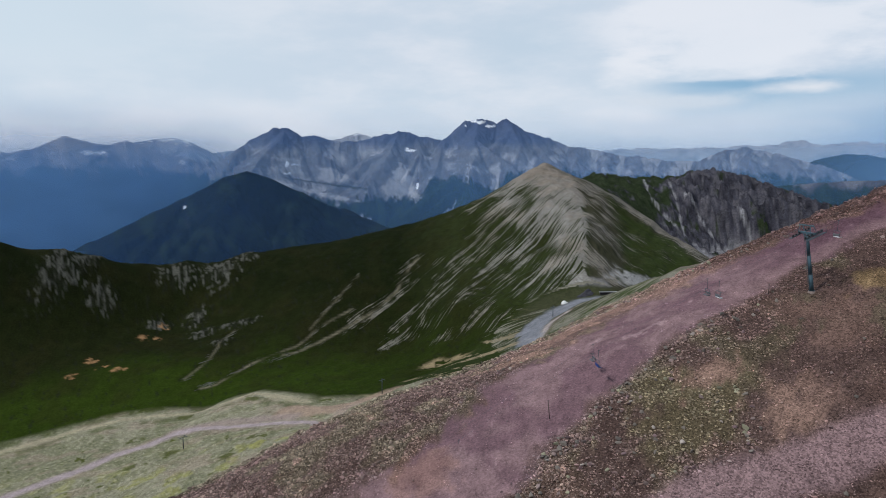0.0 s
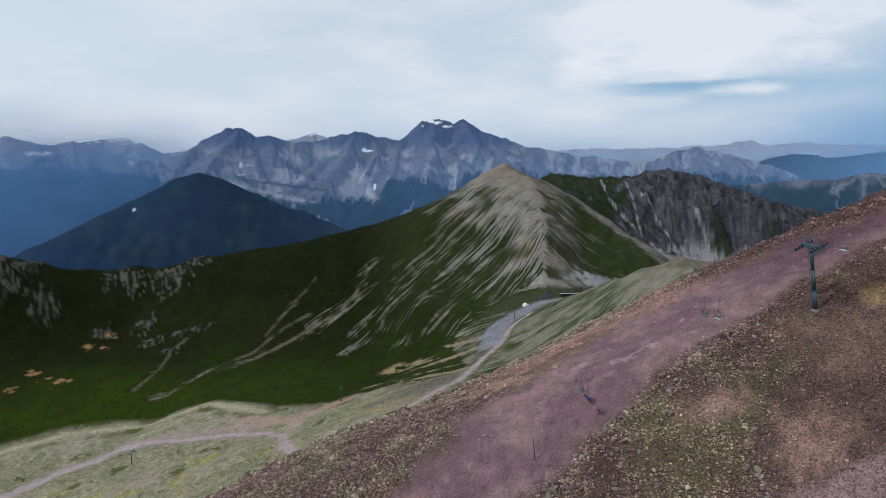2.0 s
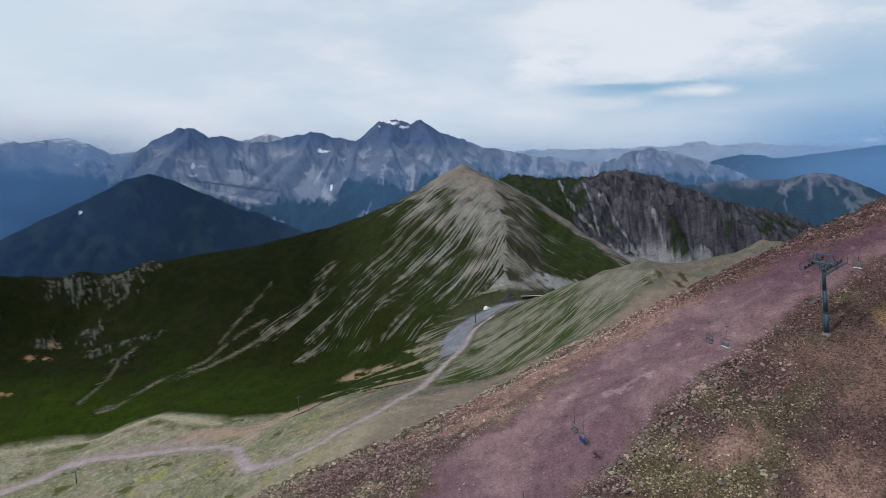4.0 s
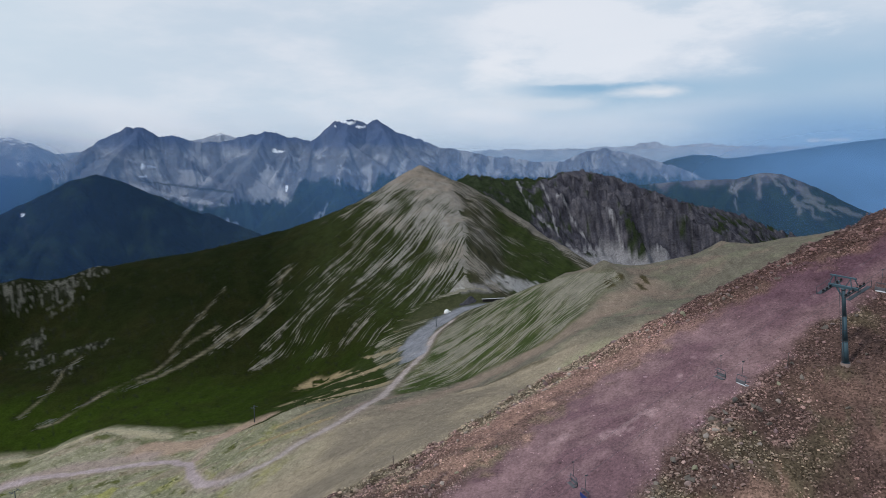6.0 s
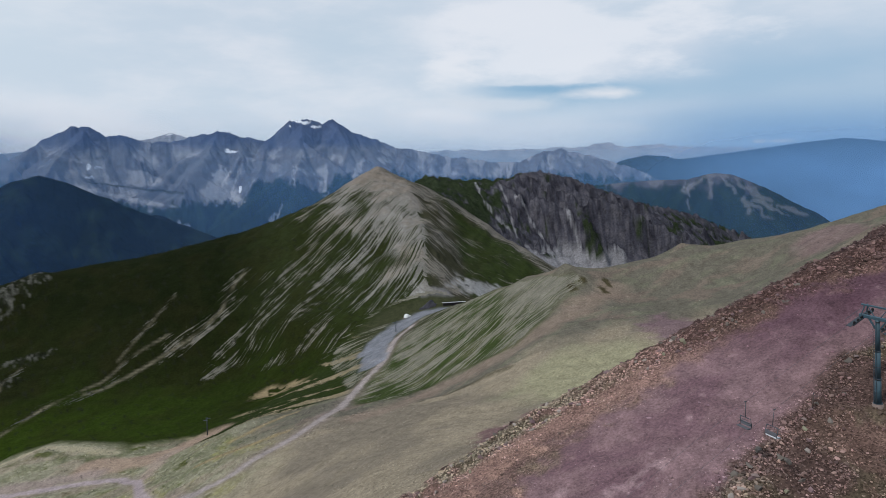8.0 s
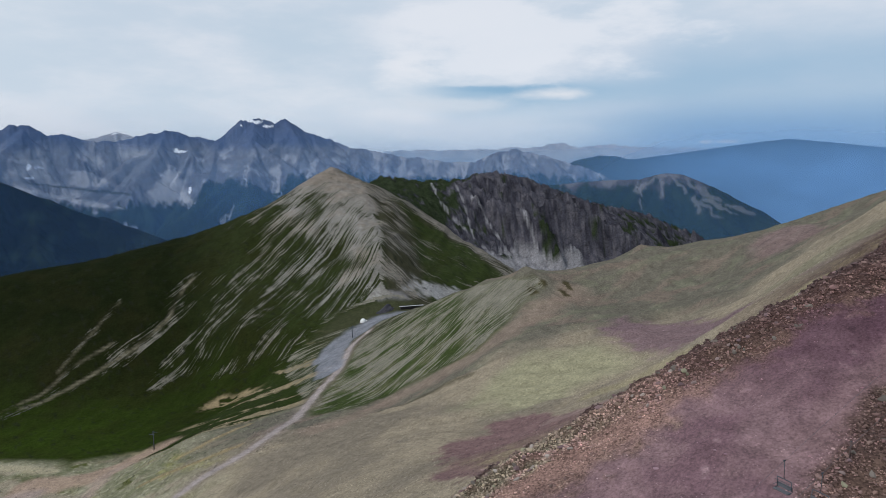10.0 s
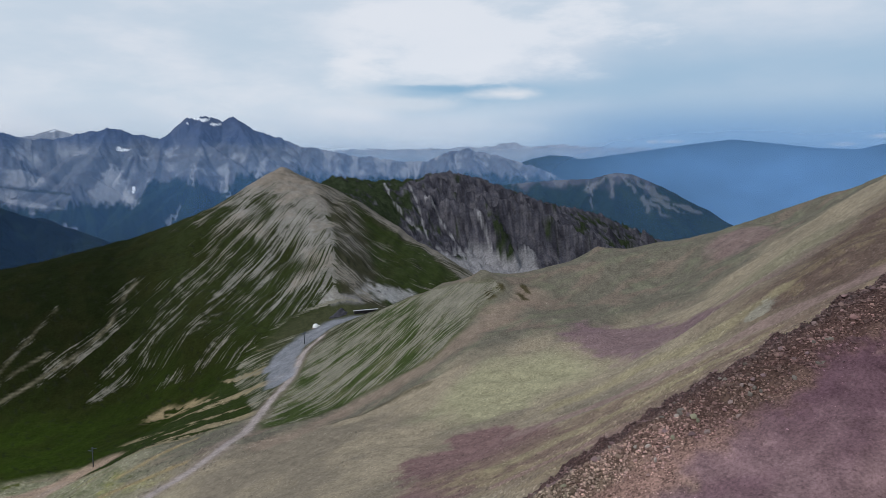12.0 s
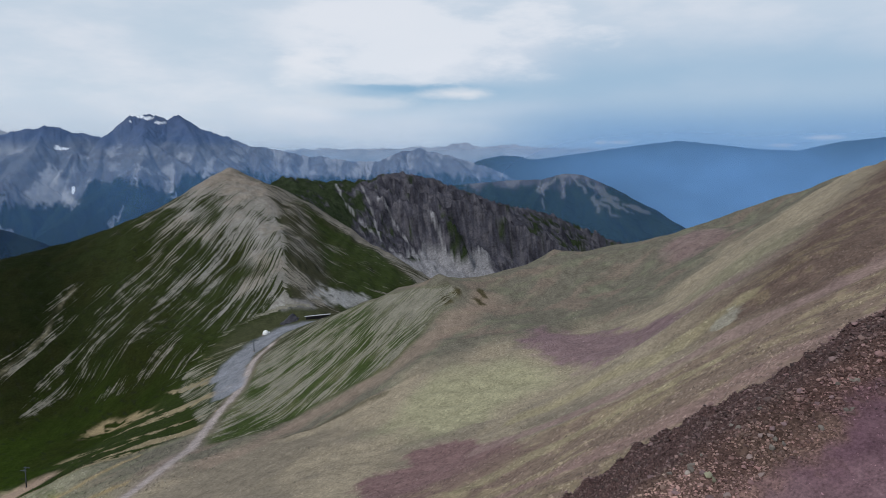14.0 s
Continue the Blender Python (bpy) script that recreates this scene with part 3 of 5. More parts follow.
def outcrops(x, y):
    """1 on the rocky ribs under the crest of the bowl, fading round them."""
    rocks = np.zeros(np.shape(x))
    for ox, oy, wide, deep in ((-413, 1078, 34, 26), (-352, 1090, 34, 34), (-495, 992, 22, 20), (-556, 1003, 20, 60), (-532, 1030, 14, 50), (-363, 1008, 17, 20), (-340, 964, 20, 14), (-300, 925, 16, 10), (-414, 990, 16, 18), (-288, 971, 30, 9), (-322, 1120, 20, 26)):
        rocks = np.maximum(rocks, np.exp(-(((x - ox) / wide) ** 2 + ((y - oy) / deep) ** 2)))
    return rocks


def colours_mountain(x, y, z):
    n0, n1, n2 = fbm(x / 130, y / 130, 4, 201), fbm(x / 40, y / 40, 4, 205), fbm(x / 11, y / 11, 3, 209)
    # cloud shade on the bowl is put into this dark green
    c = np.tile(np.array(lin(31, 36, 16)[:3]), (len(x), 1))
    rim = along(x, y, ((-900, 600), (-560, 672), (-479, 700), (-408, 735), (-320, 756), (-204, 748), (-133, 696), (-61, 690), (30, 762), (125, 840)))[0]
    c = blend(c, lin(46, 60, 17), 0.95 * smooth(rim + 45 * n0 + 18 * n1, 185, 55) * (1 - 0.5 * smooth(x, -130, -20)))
    # shade on the upper wall, painted darker still
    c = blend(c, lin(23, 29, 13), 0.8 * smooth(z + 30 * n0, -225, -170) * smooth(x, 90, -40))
    # stony stripes that run down the western face of the peak
    peak = np.clip(1.32 - np.hypot((x - 190) * 1.0, (y - 1070) * 0.78) / 230, 0, 1) ** 0.8
    ridge = np.exp(-np.abs(along(x, y, BREAKS["arete"])[0]) / 22) * (y < 1235)
    fan = np.exp(-(((x + 10) / 130) ** 2 + ((y - 930) / 90) ** 2))
    bias = 0.45 * peak + 0.5 * smooth(z + 14 * n1, -100, -18) + 0.5 * ridge + 0.5 * n1 - 0.4 - 0.5 * smooth(x, 115, 10) - 0.9 * smooth(peak, 0.3, 0.0) * (1 - 0.75 * fan)
    stone = blend(np.tile(np.array(lin(130, 126, 118)[:3]), (len(x), 1)), lin(162, 159, 154), smooth(n2, -0.1, 0.5))
    stone = blend(stone, lin(132, 118, 104), np.clip(0.55 * smooth(z, -60, -5) + 0.35 * smooth(n0 + 0.5 * n1, 0.05, 0.3), 0, 0.65))
    stone = blend(stone, lin(92, 86, 77), 0.6 * smooth(n2 - 0.3 * n1, 0.0, 0.3))
    c = blend(c, lin(48, 54, 30), 0.8 * smooth(peak, 0.2, 0.7))
    c = blend(c, lin(38, 47, 18), 0.35 * smooth(n1 + 0.4 * n0, -0.1, 0.3) * smooth(x, -60, 40))
    c = blend(c, lin(42, 42, 22), 0.2 * smooth(n1 + 0.5 * n0, 0.0, 0.3))
    # the eastern face: dull scree by the arete, a green belt, stony runs along its rim
    side = smooth(along(x, y, BREAKS["arete"])[0], 3, 16) * smooth(y, 790, 830)
    from_ridge = np.abs(along(x, y, BREAKS["arete"])[0])
    from_rim = np.abs(along(x, y, BREAKS["pyramid_east"])[0])
    belt = smooth(from_ridge + 30 * n1, 44, 74) * smooth(from_rim + 20 * n1, 16, 38)
    dull = blend(np.tile(np.array(lin(62, 61, 46)[:3]), (len(x), 1)), lin(78, 75, 66), smooth(n1, -0.2, 0.3))
    dull = blend(dull, lin(46, 56, 26), 0.9 * belt)
    c = c + (dull - c) * side[:, None]
    cover = -0.04 + 0.22 * smooth(z, -90, -20) - 0.42 * belt + 0.5 * smooth(from_rim, 34, 8) + 0.7 * n1 - 0.25 * smooth(from_ridge, 14, 4)
    bias = bias + (cover - bias) * side
    stone = stone + (np.array(lin(112, 106, 96)[:3]) - stone) * (0.7 * side)[:, None]
    c = blend(c, lin(152, 150, 148), 0.85 * smooth(np.exp(-(((x - 250) / 45) ** 2 + ((y - 880) / 26) ** 2)) + 0.4 * n2, 0.35, 0.7))
    c = blend(c, lin(128, 124, 124), 0.8 * smooth(np.exp(-(((x - 190) / 22) ** 2 + ((y - 855) / 16) ** 2)) + 0.4 * n2, 0.35, 0.7))
    # washed gullies in the bowl and outcrops along its crest
    washes = (((-290, 808), (-274, 813), (-242, 861), (-189, 882), (-143, 911), (-103, 937), (-65, 974), (-48, 1019), (-36, 1030)), ((-317, 828), (-302, 873), (-302, 926), (-292, 953)), ((-250, 850), (-235, 867), (-192, 895), (-167, 926), (-127, 951)), ((-180, 924), (-152, 972), (-125, 1019)), ((-121, 928), (-86, 952), (-57, 980), (-51, 1010), (-32, 1023)), ((-64, 888), (-40, 913), (-9, 939), (23, 982), (54, 1022)), ((-55, 902), (-25, 921), (8, 964), (30, 1013)), ((-13, 890), (21, 895), (59, 948), (90, 990)), ((-5, 842), (31, 835), (70, 880)))
    for i, line in enumerate(washes):
        wide, lift = ((2.2, 0.6), (1.2, 0.45), (1.4, 0.5), (1.3, 0.4), (4.5, 0.5), (7.0, 0.62), (5.5, 0.55), (5.0, 0.5), (3.0, 0.5))[i]
        flow = band(x, y, line, 0.8 + 0.6 * wide, 2.2, 233 + i, 0.5)
        c = blend(c, lin(132, 124, 104), 1.2 * lift * (0.0 if i > 3 else 1.0) * flow * smooth(n1, -0.5, 0.1))
        spread = band(x, y, line, 2.2 * wide + 2, 1.6 * wide + 2, 291 + i, 0.8)
        bias = np.maximum(bias, (0.33 if i > 3 else 0.15) * spread + 0.35 * n2 - 0.4 - 2.0 * smooth(spread, 0.15, 0.0))
        # shaded side of each wash, painted as a dark band just beside it
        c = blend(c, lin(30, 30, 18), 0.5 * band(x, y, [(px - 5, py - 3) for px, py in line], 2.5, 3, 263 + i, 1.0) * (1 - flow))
    c = blend(c, lin(44, 40, 22), 0.2 * smooth(fbm(x / 60, y / 60, 3, 277), 0.0, 0.3))
    crest = np.abs(along(x, y, BREAKS["bowl_crest"])[0])
    rocks = outcrops(x, y)
    n3 = fbm(x / 16, y / 16, 4, 281, 0.6)
    streak = fbm((0.93 * x + 0.37 * y) / 5.5, (0.93 * y - 0.37 * x) / 22, 4, 283, 0.68)
    c = blend(c, lin(92, 91, 84), 0.75 * smooth(0.8 * rocks + 1.0 * streak + 0.6 * n3 + 0.4 * n2, 0.46, 0.95) * smooth(rocks, 0.08, 0.35))
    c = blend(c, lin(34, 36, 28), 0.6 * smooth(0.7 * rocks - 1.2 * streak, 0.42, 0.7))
    stone = blend(stone, lin(104, 100, 88), 0.6 * smooth(x, 100, 20))
    stone = blend(stone, lin(84, 84, 78), smooth(x, -120, -200))
    c = blend(c, lin(138, 126, 106), 0.85 * smooth(crest + 12 * n2 + 8 * n1, 15, 5) * smooth(x, -360, -120))
    c = blend(c, lin(170, 130, 92), 0.7 * smooth(0.5 * n3 + np.maximum.reduce([np.exp(-(((x - ox) / 11) ** 2 + ((y - oy) / 9) ** 2)) for ox, oy in ((-433, 856), (-407, 849), (-460, 841), (-403, 989), (-424, 955), (-402, 953), (-455, 880))]), 0.45, 0.7) * smooth(n2, -0.2, 0.15))
    streaky = ridged((0.75 * x + 0.66 * y) / 9, (0.66 * x - 0.75 * y) / 60, 2, 250)
    c = blend(c, lin(152, 134, 104), 0.85 * band(x, y, ((-14, 789), (18, 765), (40, 751), (66, 716)), 11, 6, 249, 0.7) * smooth(streaky + n2, 0.35, 0.7))
    c, bias = gravelled(x, y, c, bias)
    return c * (1 + 0.14 * n2 + 0.1 * fbm(x / 3.5, y / 3.5, 2, 257))[:, None], stone * (1 + 0.15 * n2)[:, None], bias


def colours_crags(x, y, z):
    n1, n2 = fbm(x / 48, y / 48, 4, 301), fbm(x / 13, y / 13, 3, 305)
    warp = 14 * fbm(x / 90, y / 90, 3, 11)
    rib = ridged((x + 0.5 * y + 1.6 * warp) / 62, (y - 0.4 * x) / 150, 5, 31, 0.62)
    c = np.tile(np.array(lin(72, 71, 79)[:3]), (len(x), 1))
    seam = ridged((x + 0.9 * y + 1.5 * warp) / 14, (y - 0.9 * x) / 60, 4, 317, 0.68)
    patch = fbm(x / 12, z / 9, 4, 318, 0.65)
    c = blend(c, lin(46, 45, 52), 0.8 * smooth(n1 + 0.6 * n2 + 0.8 * patch, 0.0, 0.35))
    c = blend(c, lin(102, 99, 103), 0.7 * smooth(patch - 0.4 * n1, 0.08, 0.36))
    c = blend(c, lin(104, 101, 106), 0.5 * smooth(seam + 0.5 * n2, 0.68, 0.84))
    c = blend(c, lin(38, 37, 43), 0.7 * smooth(seam + 0.4 * n1 + 0.3 * n2, 0.5, 0.3))
    c = blend(c, lin(44, 54, 30), 0.9 * smooth(n1 + 0.6 * n2 + 0.75 * smooth(x, 690, 960) * smooth(rib, 0.75, 0.5) + 0.9 * smooth(x + 0.3 * (1400 - y), 500, 400) - 0.38, 0.0, 0.2))
    gully = np.maximum.reduce([band(x, y, line, 2.4, 2.0, 331 + i, 0.8) for i, line in enumerate((((424, 1480), (412, 1400), (409, 1366), (424, 1330), (440, 1300)), ((461, 1430), (459, 1351), (448, 1292), (474, 1261)), ((480, 1385), (492, 1351), (509, 1319), (518, 1285), (530, 1258)), ((560, 1340), (575, 1300), (578, 1262))))])
    apron = smooth(z + 20 * n1 + 8 * n2 - 4 * patch, -156, -168) * smooth(x + 50 * n1, 690, 600)
    c = blend(c, lin(146, 144, 146), 0.9 * smooth(gully * (0.8 + n2) + 1.2 * apron, 0.3, 0.7))
    return c * (1 + 0.22 * n2)[:, None]


# one sheet in rings round the flight: fine where it is looked at, coarse elsewhere, out to the horizon
FINE = 0.14
AZ = np.radians(np.concatenate([np.arange(-180, -46, 4.0), np.arange(-46, 72, FINE), np.arange(72, 180.1, 4.0)]))
RAD = np.concatenate([np.geomspace(0.2, 42, 18)[:-1], np.exp(np.concatenate([np.arange(np.log(42), np.log(84), 0.02), np.arange(np.log(84), np.log(560), 0.0056), np.arange(np.log(560), np.log(1280), 0.0036), np.arange(np.log(1280), np.log(2340), 0.0056)])), np.linspace(2400, 4880, 14)])
AA, RR = np.meshgrid(AZ, RAD)
GX, GY = (RR * np.sin(AA)).ravel(), (50 + RR * np.cos(AA)).ravel()
GZ, HEAP, NORTH, EAST, HARD, SPUR, OVER = shape(GX, GY)


def mesh_from(name, verts, faces, tint=None, smooth_faces=True, tint2=None, bias=None, stony=None):
    me = bpy.data.meshes.new(name)
    n = len(faces)
    k = faces.shape[1]
    me.vertices.add(len(verts))
    me.vertices.foreach_set("co", np.ascontiguousarray(verts, np.float32).ravel())
    me.loops.add(n * k)
    me.loops.foreach_set("vertex_index", np.ascontiguousarray(faces, np.int32).ravel())
    me.polygons.add(n)
    me.polygons.foreach_set("loop_start", np.arange(0, n * k, k, dtype=np.int32))
    me.polygons.foreach_set("use_smooth", np.full(n, smooth_faces))
    for key, value in (("tint", tint), ("tint_stripes", tint2)):
        if value is not None:
            layer = me.attributes.new(key, "FLOAT_COLOR", "POINT")
            layer.data.foreach_set("color", np.concatenate([np.clip(value, 0.002, 0.9), np.ones((len(value), 1))], 1).astype(np.float32).ravel())
    for key, value in (("bias", bias), ("stony", stony)):
        if value is not None:
            me.attributes.new(key, "FLOAT", "POINT").data.foreach_set("value", value.astype(np.float32))
    me.update(calc_edges=True)
    return me


def earth_material(name, grain, bump, rough=0.95, contrast=0.35, pebbles=0.0, stripes=None):
    """Soil and stone: the tint of the zones, broken by noise at two scales, with a fine relief."""
    m = bpy.data.materials.new(name)
    m.use_nodes = True
    t = Nodes(m.node_tree)
    tint = t.add("ShaderNodeAttribute", attribute_name="tint").outputs["Color"]
    place = t.add("ShaderNodeTexCoord").outputs["Object"]
    small = t.noise(place, 1 / grain, 6.0, 0.72)
    if stripes:
        ax, ay, wide, fine, length, reach = stripes
        bend = t.math("MULTIPLY", t.math("SUBTRACT", t.noise(place, 1 / 60, 4.0, 0.55), 0.5), 4.5)
        # stripes fan out from the far point (ax, ay), which lies up the slope
        px, py, pz = t.add("ShaderNodeSeparateXYZ", {0: place}).outputs
        px, py = t.math("SUBTRACT", px, ax), t.math("SUBTRACT", py, ay)
        b = t.math("SQRT", t.math("ADD", t.math("MULTIPLY", px, px), t.math("MULTIPLY", py, py)))
        a = t.math("ADD", bend, t.math("MULTIPLY", t.math("ARCTAN2", t.math("MULTIPLY", px, -1.0), t.math("MULTIPLY", py, -1.0)), reach))
        total = t.add("ShaderNodeAttribute", attribute_name="bias").outputs["Fac"]
        for gap, span, amount, shift in ((wide, length, 1.5, 0.0), (fine, length * 0.6, 1.9, 40.0), (fine * 0.45, length * 0.3, 1.4, 80.0)):
            v = t.add("ShaderNodeCombineXYZ", {0: t.math("DIVIDE", a, gap), 1: t.math("DIVIDE", b, span), 2: shift}).outputs[0]
            total = t.math("ADD", total, t.math("MULTIPLY", t.math("SUBTRACT", t.noise(v, 1.0, 2.0, 0.5), 0.5), amount))
        total = t.math("ADD", total, t.math("MULTIPLY", t.math("SUBTRACT", small, 0.5), 1.0))
        second = t.add("ShaderNodeAttribute", attribute_name="tint_stripes").outputs["Color"]
        tint = t.mix(t.step(total, -0.04, 0.3), tint, second)
    if pebbles:
        cells = t.add("ShaderNodeTexVoronoi", {"Vector": place, "Scale": 1 / pebbles, "Randomness": 1.0})
        spot_value = t.add("ShaderNodeSeparateColor", {0: cells.outputs["Color"]}).outputs[0]
        share = t.math("MULTIPLY", t.add("ShaderNodeAttribute", attribute_name="stony").outputs["Fac"], 0.45)
        small = t.math("ADD", t.math("MULTIPLY", small, t.math("SUBTRACT", 1.0, share)), t.math("MULTIPLY", spot_value, share))
    large = t.noise(place, 0.16 / grain, 4.0, 0.6)
    value = t.math("ADD", t.math("MULTIPLY", t.math("SUBTRACT", small, 0.5), contrast * 2.2), t.math("ADD", 1.0, t.math("MULTIPLY", t.math("SUBTRACT", large, 0.5), contrast)))
    shade = t.add("ShaderNodeHueSaturation", {"Saturation": 1.0, "Value": value, "Color": tint}).outputs[0]
    height = t.math("ADD", small, t.math("MULTIPLY", large, 2.0))
    nrm = t.add("ShaderNodeBump", {"Strength": 0.7, "Distance": bump, "Height": height}).outputs[0]
    surf = t.add("ShaderNodeBsdfPrincipled", {"Base Color": shade, "Roughness": rough, "Specular IOR Level": 0.02, "Normal": nrm}).outputs[0]
    t.add("ShaderNodeOutputMaterial", {0: surf})
    return m


MAT_BANK = earth_material("red_rubble_earth", 0.4, 0.22, contrast=0.9, pebbles=0.22)
MAT_GROUND = earth_material("stony_pasture", 1.3, 0.3, contrast=0.5, pebbles=0.9, stripes=(880.0, 790.0, 5.0, 1.9, 90.0, 700.0))
MAT_SIDE = earth_material("scree_and_turf", 2.6, 1.6, contrast=0.75, stripes=(-260.0, 1529.0, 8.0, 2.6, 120.0, 680.0))
MAT_MOUNTAIN = earth_material("grass_and_scree", 2.4, 1.6, contrast=0.75, stripes=(850.0, 1760.0, 8.0, 2.6, 150.0, 1100.0))
MAT_CRAGS = earth_material("dark_crag", 3.4, 6.0, contrast=1.0)

NA, NR = len(AZ), len(RAD)
ids = np.arange(NA * NR).reshape(NR, NA)
QUADS = np.stack([ids[:-1, :-1], ids[:-1, 1:], ids[1:, 1:], ids[1:, :-1]], -1).reshape(-1, 4)[:, ::-1]
middle = lambda v: v[QUADS].mean(1)
is_bank = (middle(HEAP) > 0) & (np.hypot(middle(GX), middle(GY)) < 420)
is_crag = ~is_bank & (middle(EAST) > 0.5)
is_peak = ~is_bank & ~is_crag & (middle(NORTH) > 0.5)
is_rest = ~is_bank & ~is_crag & ~is_peak


def cut(name, mask, material, painter, label, category):
    q = QUADS[mask]
    used, inverse = np.unique(q, return_inverse=True)
    x, y, z = GX[used], GY[used], GZ[used]
    paint = painter(x, y, z, used)
    me = mesh_from(name, np.stack([x, y, z], 1), inverse.reshape(-1, 4), paint[0], True, *paint[1:])
    me.materials.append(material)
    if name == "mountain_peak":
        # the scree side east of the arete has its own run of stripes
        me.materials.append(MAT_SIDE)
        mx, my = GX[q].mean(1), GY[q].mean(1)
        east = (along(mx, my, BREAKS["arete"])[0] > 4) & (my > 800)
        me.polygons.foreach_set("material_index", east.astype(np.int32))
    return tagged(new(name, me), label, category, kind="structure")


cut("ground", is_rest, MAT_GROUND, lambda x, y, z, i: colours_ground(x, y, z, SPUR[i], NORTH[i]) + (np.full(len(x), 0.8),), "stony tan hillside and pale meadow crossed by dirt roads", "ground")
# earth under rubble darkened up to half: painted shade of the gaps between stones
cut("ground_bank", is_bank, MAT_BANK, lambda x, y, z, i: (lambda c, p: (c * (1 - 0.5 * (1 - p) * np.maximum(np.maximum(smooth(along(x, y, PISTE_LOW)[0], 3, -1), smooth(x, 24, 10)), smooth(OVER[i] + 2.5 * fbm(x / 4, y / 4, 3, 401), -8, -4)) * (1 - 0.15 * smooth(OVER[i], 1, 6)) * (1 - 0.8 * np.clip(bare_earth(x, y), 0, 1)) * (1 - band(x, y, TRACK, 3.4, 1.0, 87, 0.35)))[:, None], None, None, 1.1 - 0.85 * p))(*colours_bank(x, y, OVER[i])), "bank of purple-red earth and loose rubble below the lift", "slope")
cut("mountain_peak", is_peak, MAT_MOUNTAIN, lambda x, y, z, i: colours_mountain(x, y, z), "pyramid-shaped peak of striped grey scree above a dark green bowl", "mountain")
cut("mountain_crags", is_crag, MAT_CRAGS, lambda x, y, z, i: (colours_crags(x, y, z),), "dark jagged rock ridge with pale scree gullies", "mountain")

# ---------------------------------------------------------------- far ranges and the haze between them


def far_range(name, crest_r, front_r, back_r, floor_z, profile, seed, label, gap=260.0, steep=1.0, step=0.11, rough=0.05, snow=(), screes=(), blue=9.0, trees=-120.0, treeline=(), spurs=(), forest=(30, 42, 30), rock=(88, 86, 90), stone=(146, 141, 139), bare=1.0):
    """A range: its skyline is given in degrees (azimuth, height over the eye); spurs with side spurs fall from it to the valley."""
    pick = np.random.RandomState(seed)
    az = np.arange(profile[0][0], profile[-1][0] + step, step)
    top = np.interp(az, [p[0] for p in profile], [p[1] for p in profile])
    top = top + rough * (1.3 * fbm(az * 1.3, az * 0 + seed, 5, seed, 0.68) + 0.9 * ridged(az * 0.8, az * 0 + seed, 3, seed + 2) - 0.5)
    top = top + rough * 0.9 * (ridged(az * 3.3, az * 0 + seed, 4, seed + 6, 0.62) - 0.6)
    crest = crest_r * np.tan(np.radians(top)) + 4
    arc = az * crest_r * math.pi / 180
    run = crest_r - front_r
    depth = np.concatenate([[run + 1.0], np.linspace(run, 0, 130), -np.linspace(0, back_r - crest_r, 8)[1:]])
    S, D = np.meshgrid(arc, depth)
    C = np.tile(crest, (len(depth), 1))
    warp = 34 * fbm(S / 190, D / 190, 4, seed + 3)
    ahead = np.maximum(D, 0)
    # headwalls are steep under the crest and flatten towards their foot
    Z = np.where(D >= 0, C - steep * (1.6 * ahead - 0.0008 * ahead * ahead), C + 1.2 * D)
    aside = np.full(S.shape, 400.0)

    def spur(s0, d0, z0, lean, fall, side):
        """Raise a falling spur that starts at s0, d0."""
        nonlocal Z, aside
        d = ahead - d0
        perp = np.abs(S + warp - s0 - lean * d) / math.sqrt(1 + lean * lean)
        h = z0 - fall * d - side * (np.sqrt(perp * perp + 100.0) - 10.0)
        h = np.where(d >= -5, h, -1e4)
        aside = np.where(h > Z - 30, np.minimum(aside, perp), aside)
        Z = np.maximum(Z, h)

    heads = [(a * crest_r * math.pi / 180, lean, fall) for a, lean, fall in spurs]
    at = arc[0]
    while not spurs and at < arc[-1]:
        at += gap * pick.uniform(0.55, 1.4)
        heads.append((at, pick.uniform(-0.8, 0.8), steep * pick.uniform(0.6, 1.0)))
    for at, lean, fall in heads:
        z0 = float(np.interp(at, arc, crest)) - 8
        spur(at, 0, z0, lean, fall, 0.75 * steep)
        for k in range(4):
            d0 = run * pick.uniform(0.1, 0.7)
            turn = pick.choice([-1, 1]) * pick.uniform(0.6, 1.3)
            spur(at + lean * d0, d0, z0 - fall * d0, lean + turn, fall * pick.uniform(1.2, 1.5), 1.1 * steep)
    fine = ridged((S + 2 * warp) / 110, (D + warp) / 130, 5, seed + 17, 0.55) - 0.62
    flutes = ridged((S + 1.4 * warp) / 30, D / 150, 3, seed + 18, 0.6) - 0.6
    n0 = fbm(S / 260, D / 200, 3, seed + 21)
    Z = Z + steep * (20 * fine + 8 * flutes * smooth(n0, -0.15, 0.25)) * smooth(ahead, 8, 90) + 4 * fbm(S / 18, D / 18, 2, seed + 19) * smooth(ahead, 3, 40)
    Z = np.maximum(Z, floor_z)
    Z[0] = floor_z
    radius = crest_r - D
    A = S / (crest_r * math.pi / 180)
    X, Y = radius * np.sin(np.radians(A)), 50 + radius * np.cos(np.radians(A))
    n1, n2 = fbm(S / 170, Z / 110, 4, seed + 23), fbm(S / 40, Z / 40, 3, seed + 29)
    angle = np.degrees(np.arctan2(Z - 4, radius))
    c = np.tile(np.array(lin(*forest)[:3]), (A.size, 1))
    c = blend(c, lin(48, 62, 42), (0.3 * smooth(n1 + 0.5 * n2, 0.0, 0.35)).ravel())
    # tongues of rock and scree reach down between the trees
    tongue = perlin((S + 0.8 * warp) / 24, Z / 300, seed + 37) + 0.5 * perlin((S + 0.8 * warp) / 9, Z / 160, seed + 38)
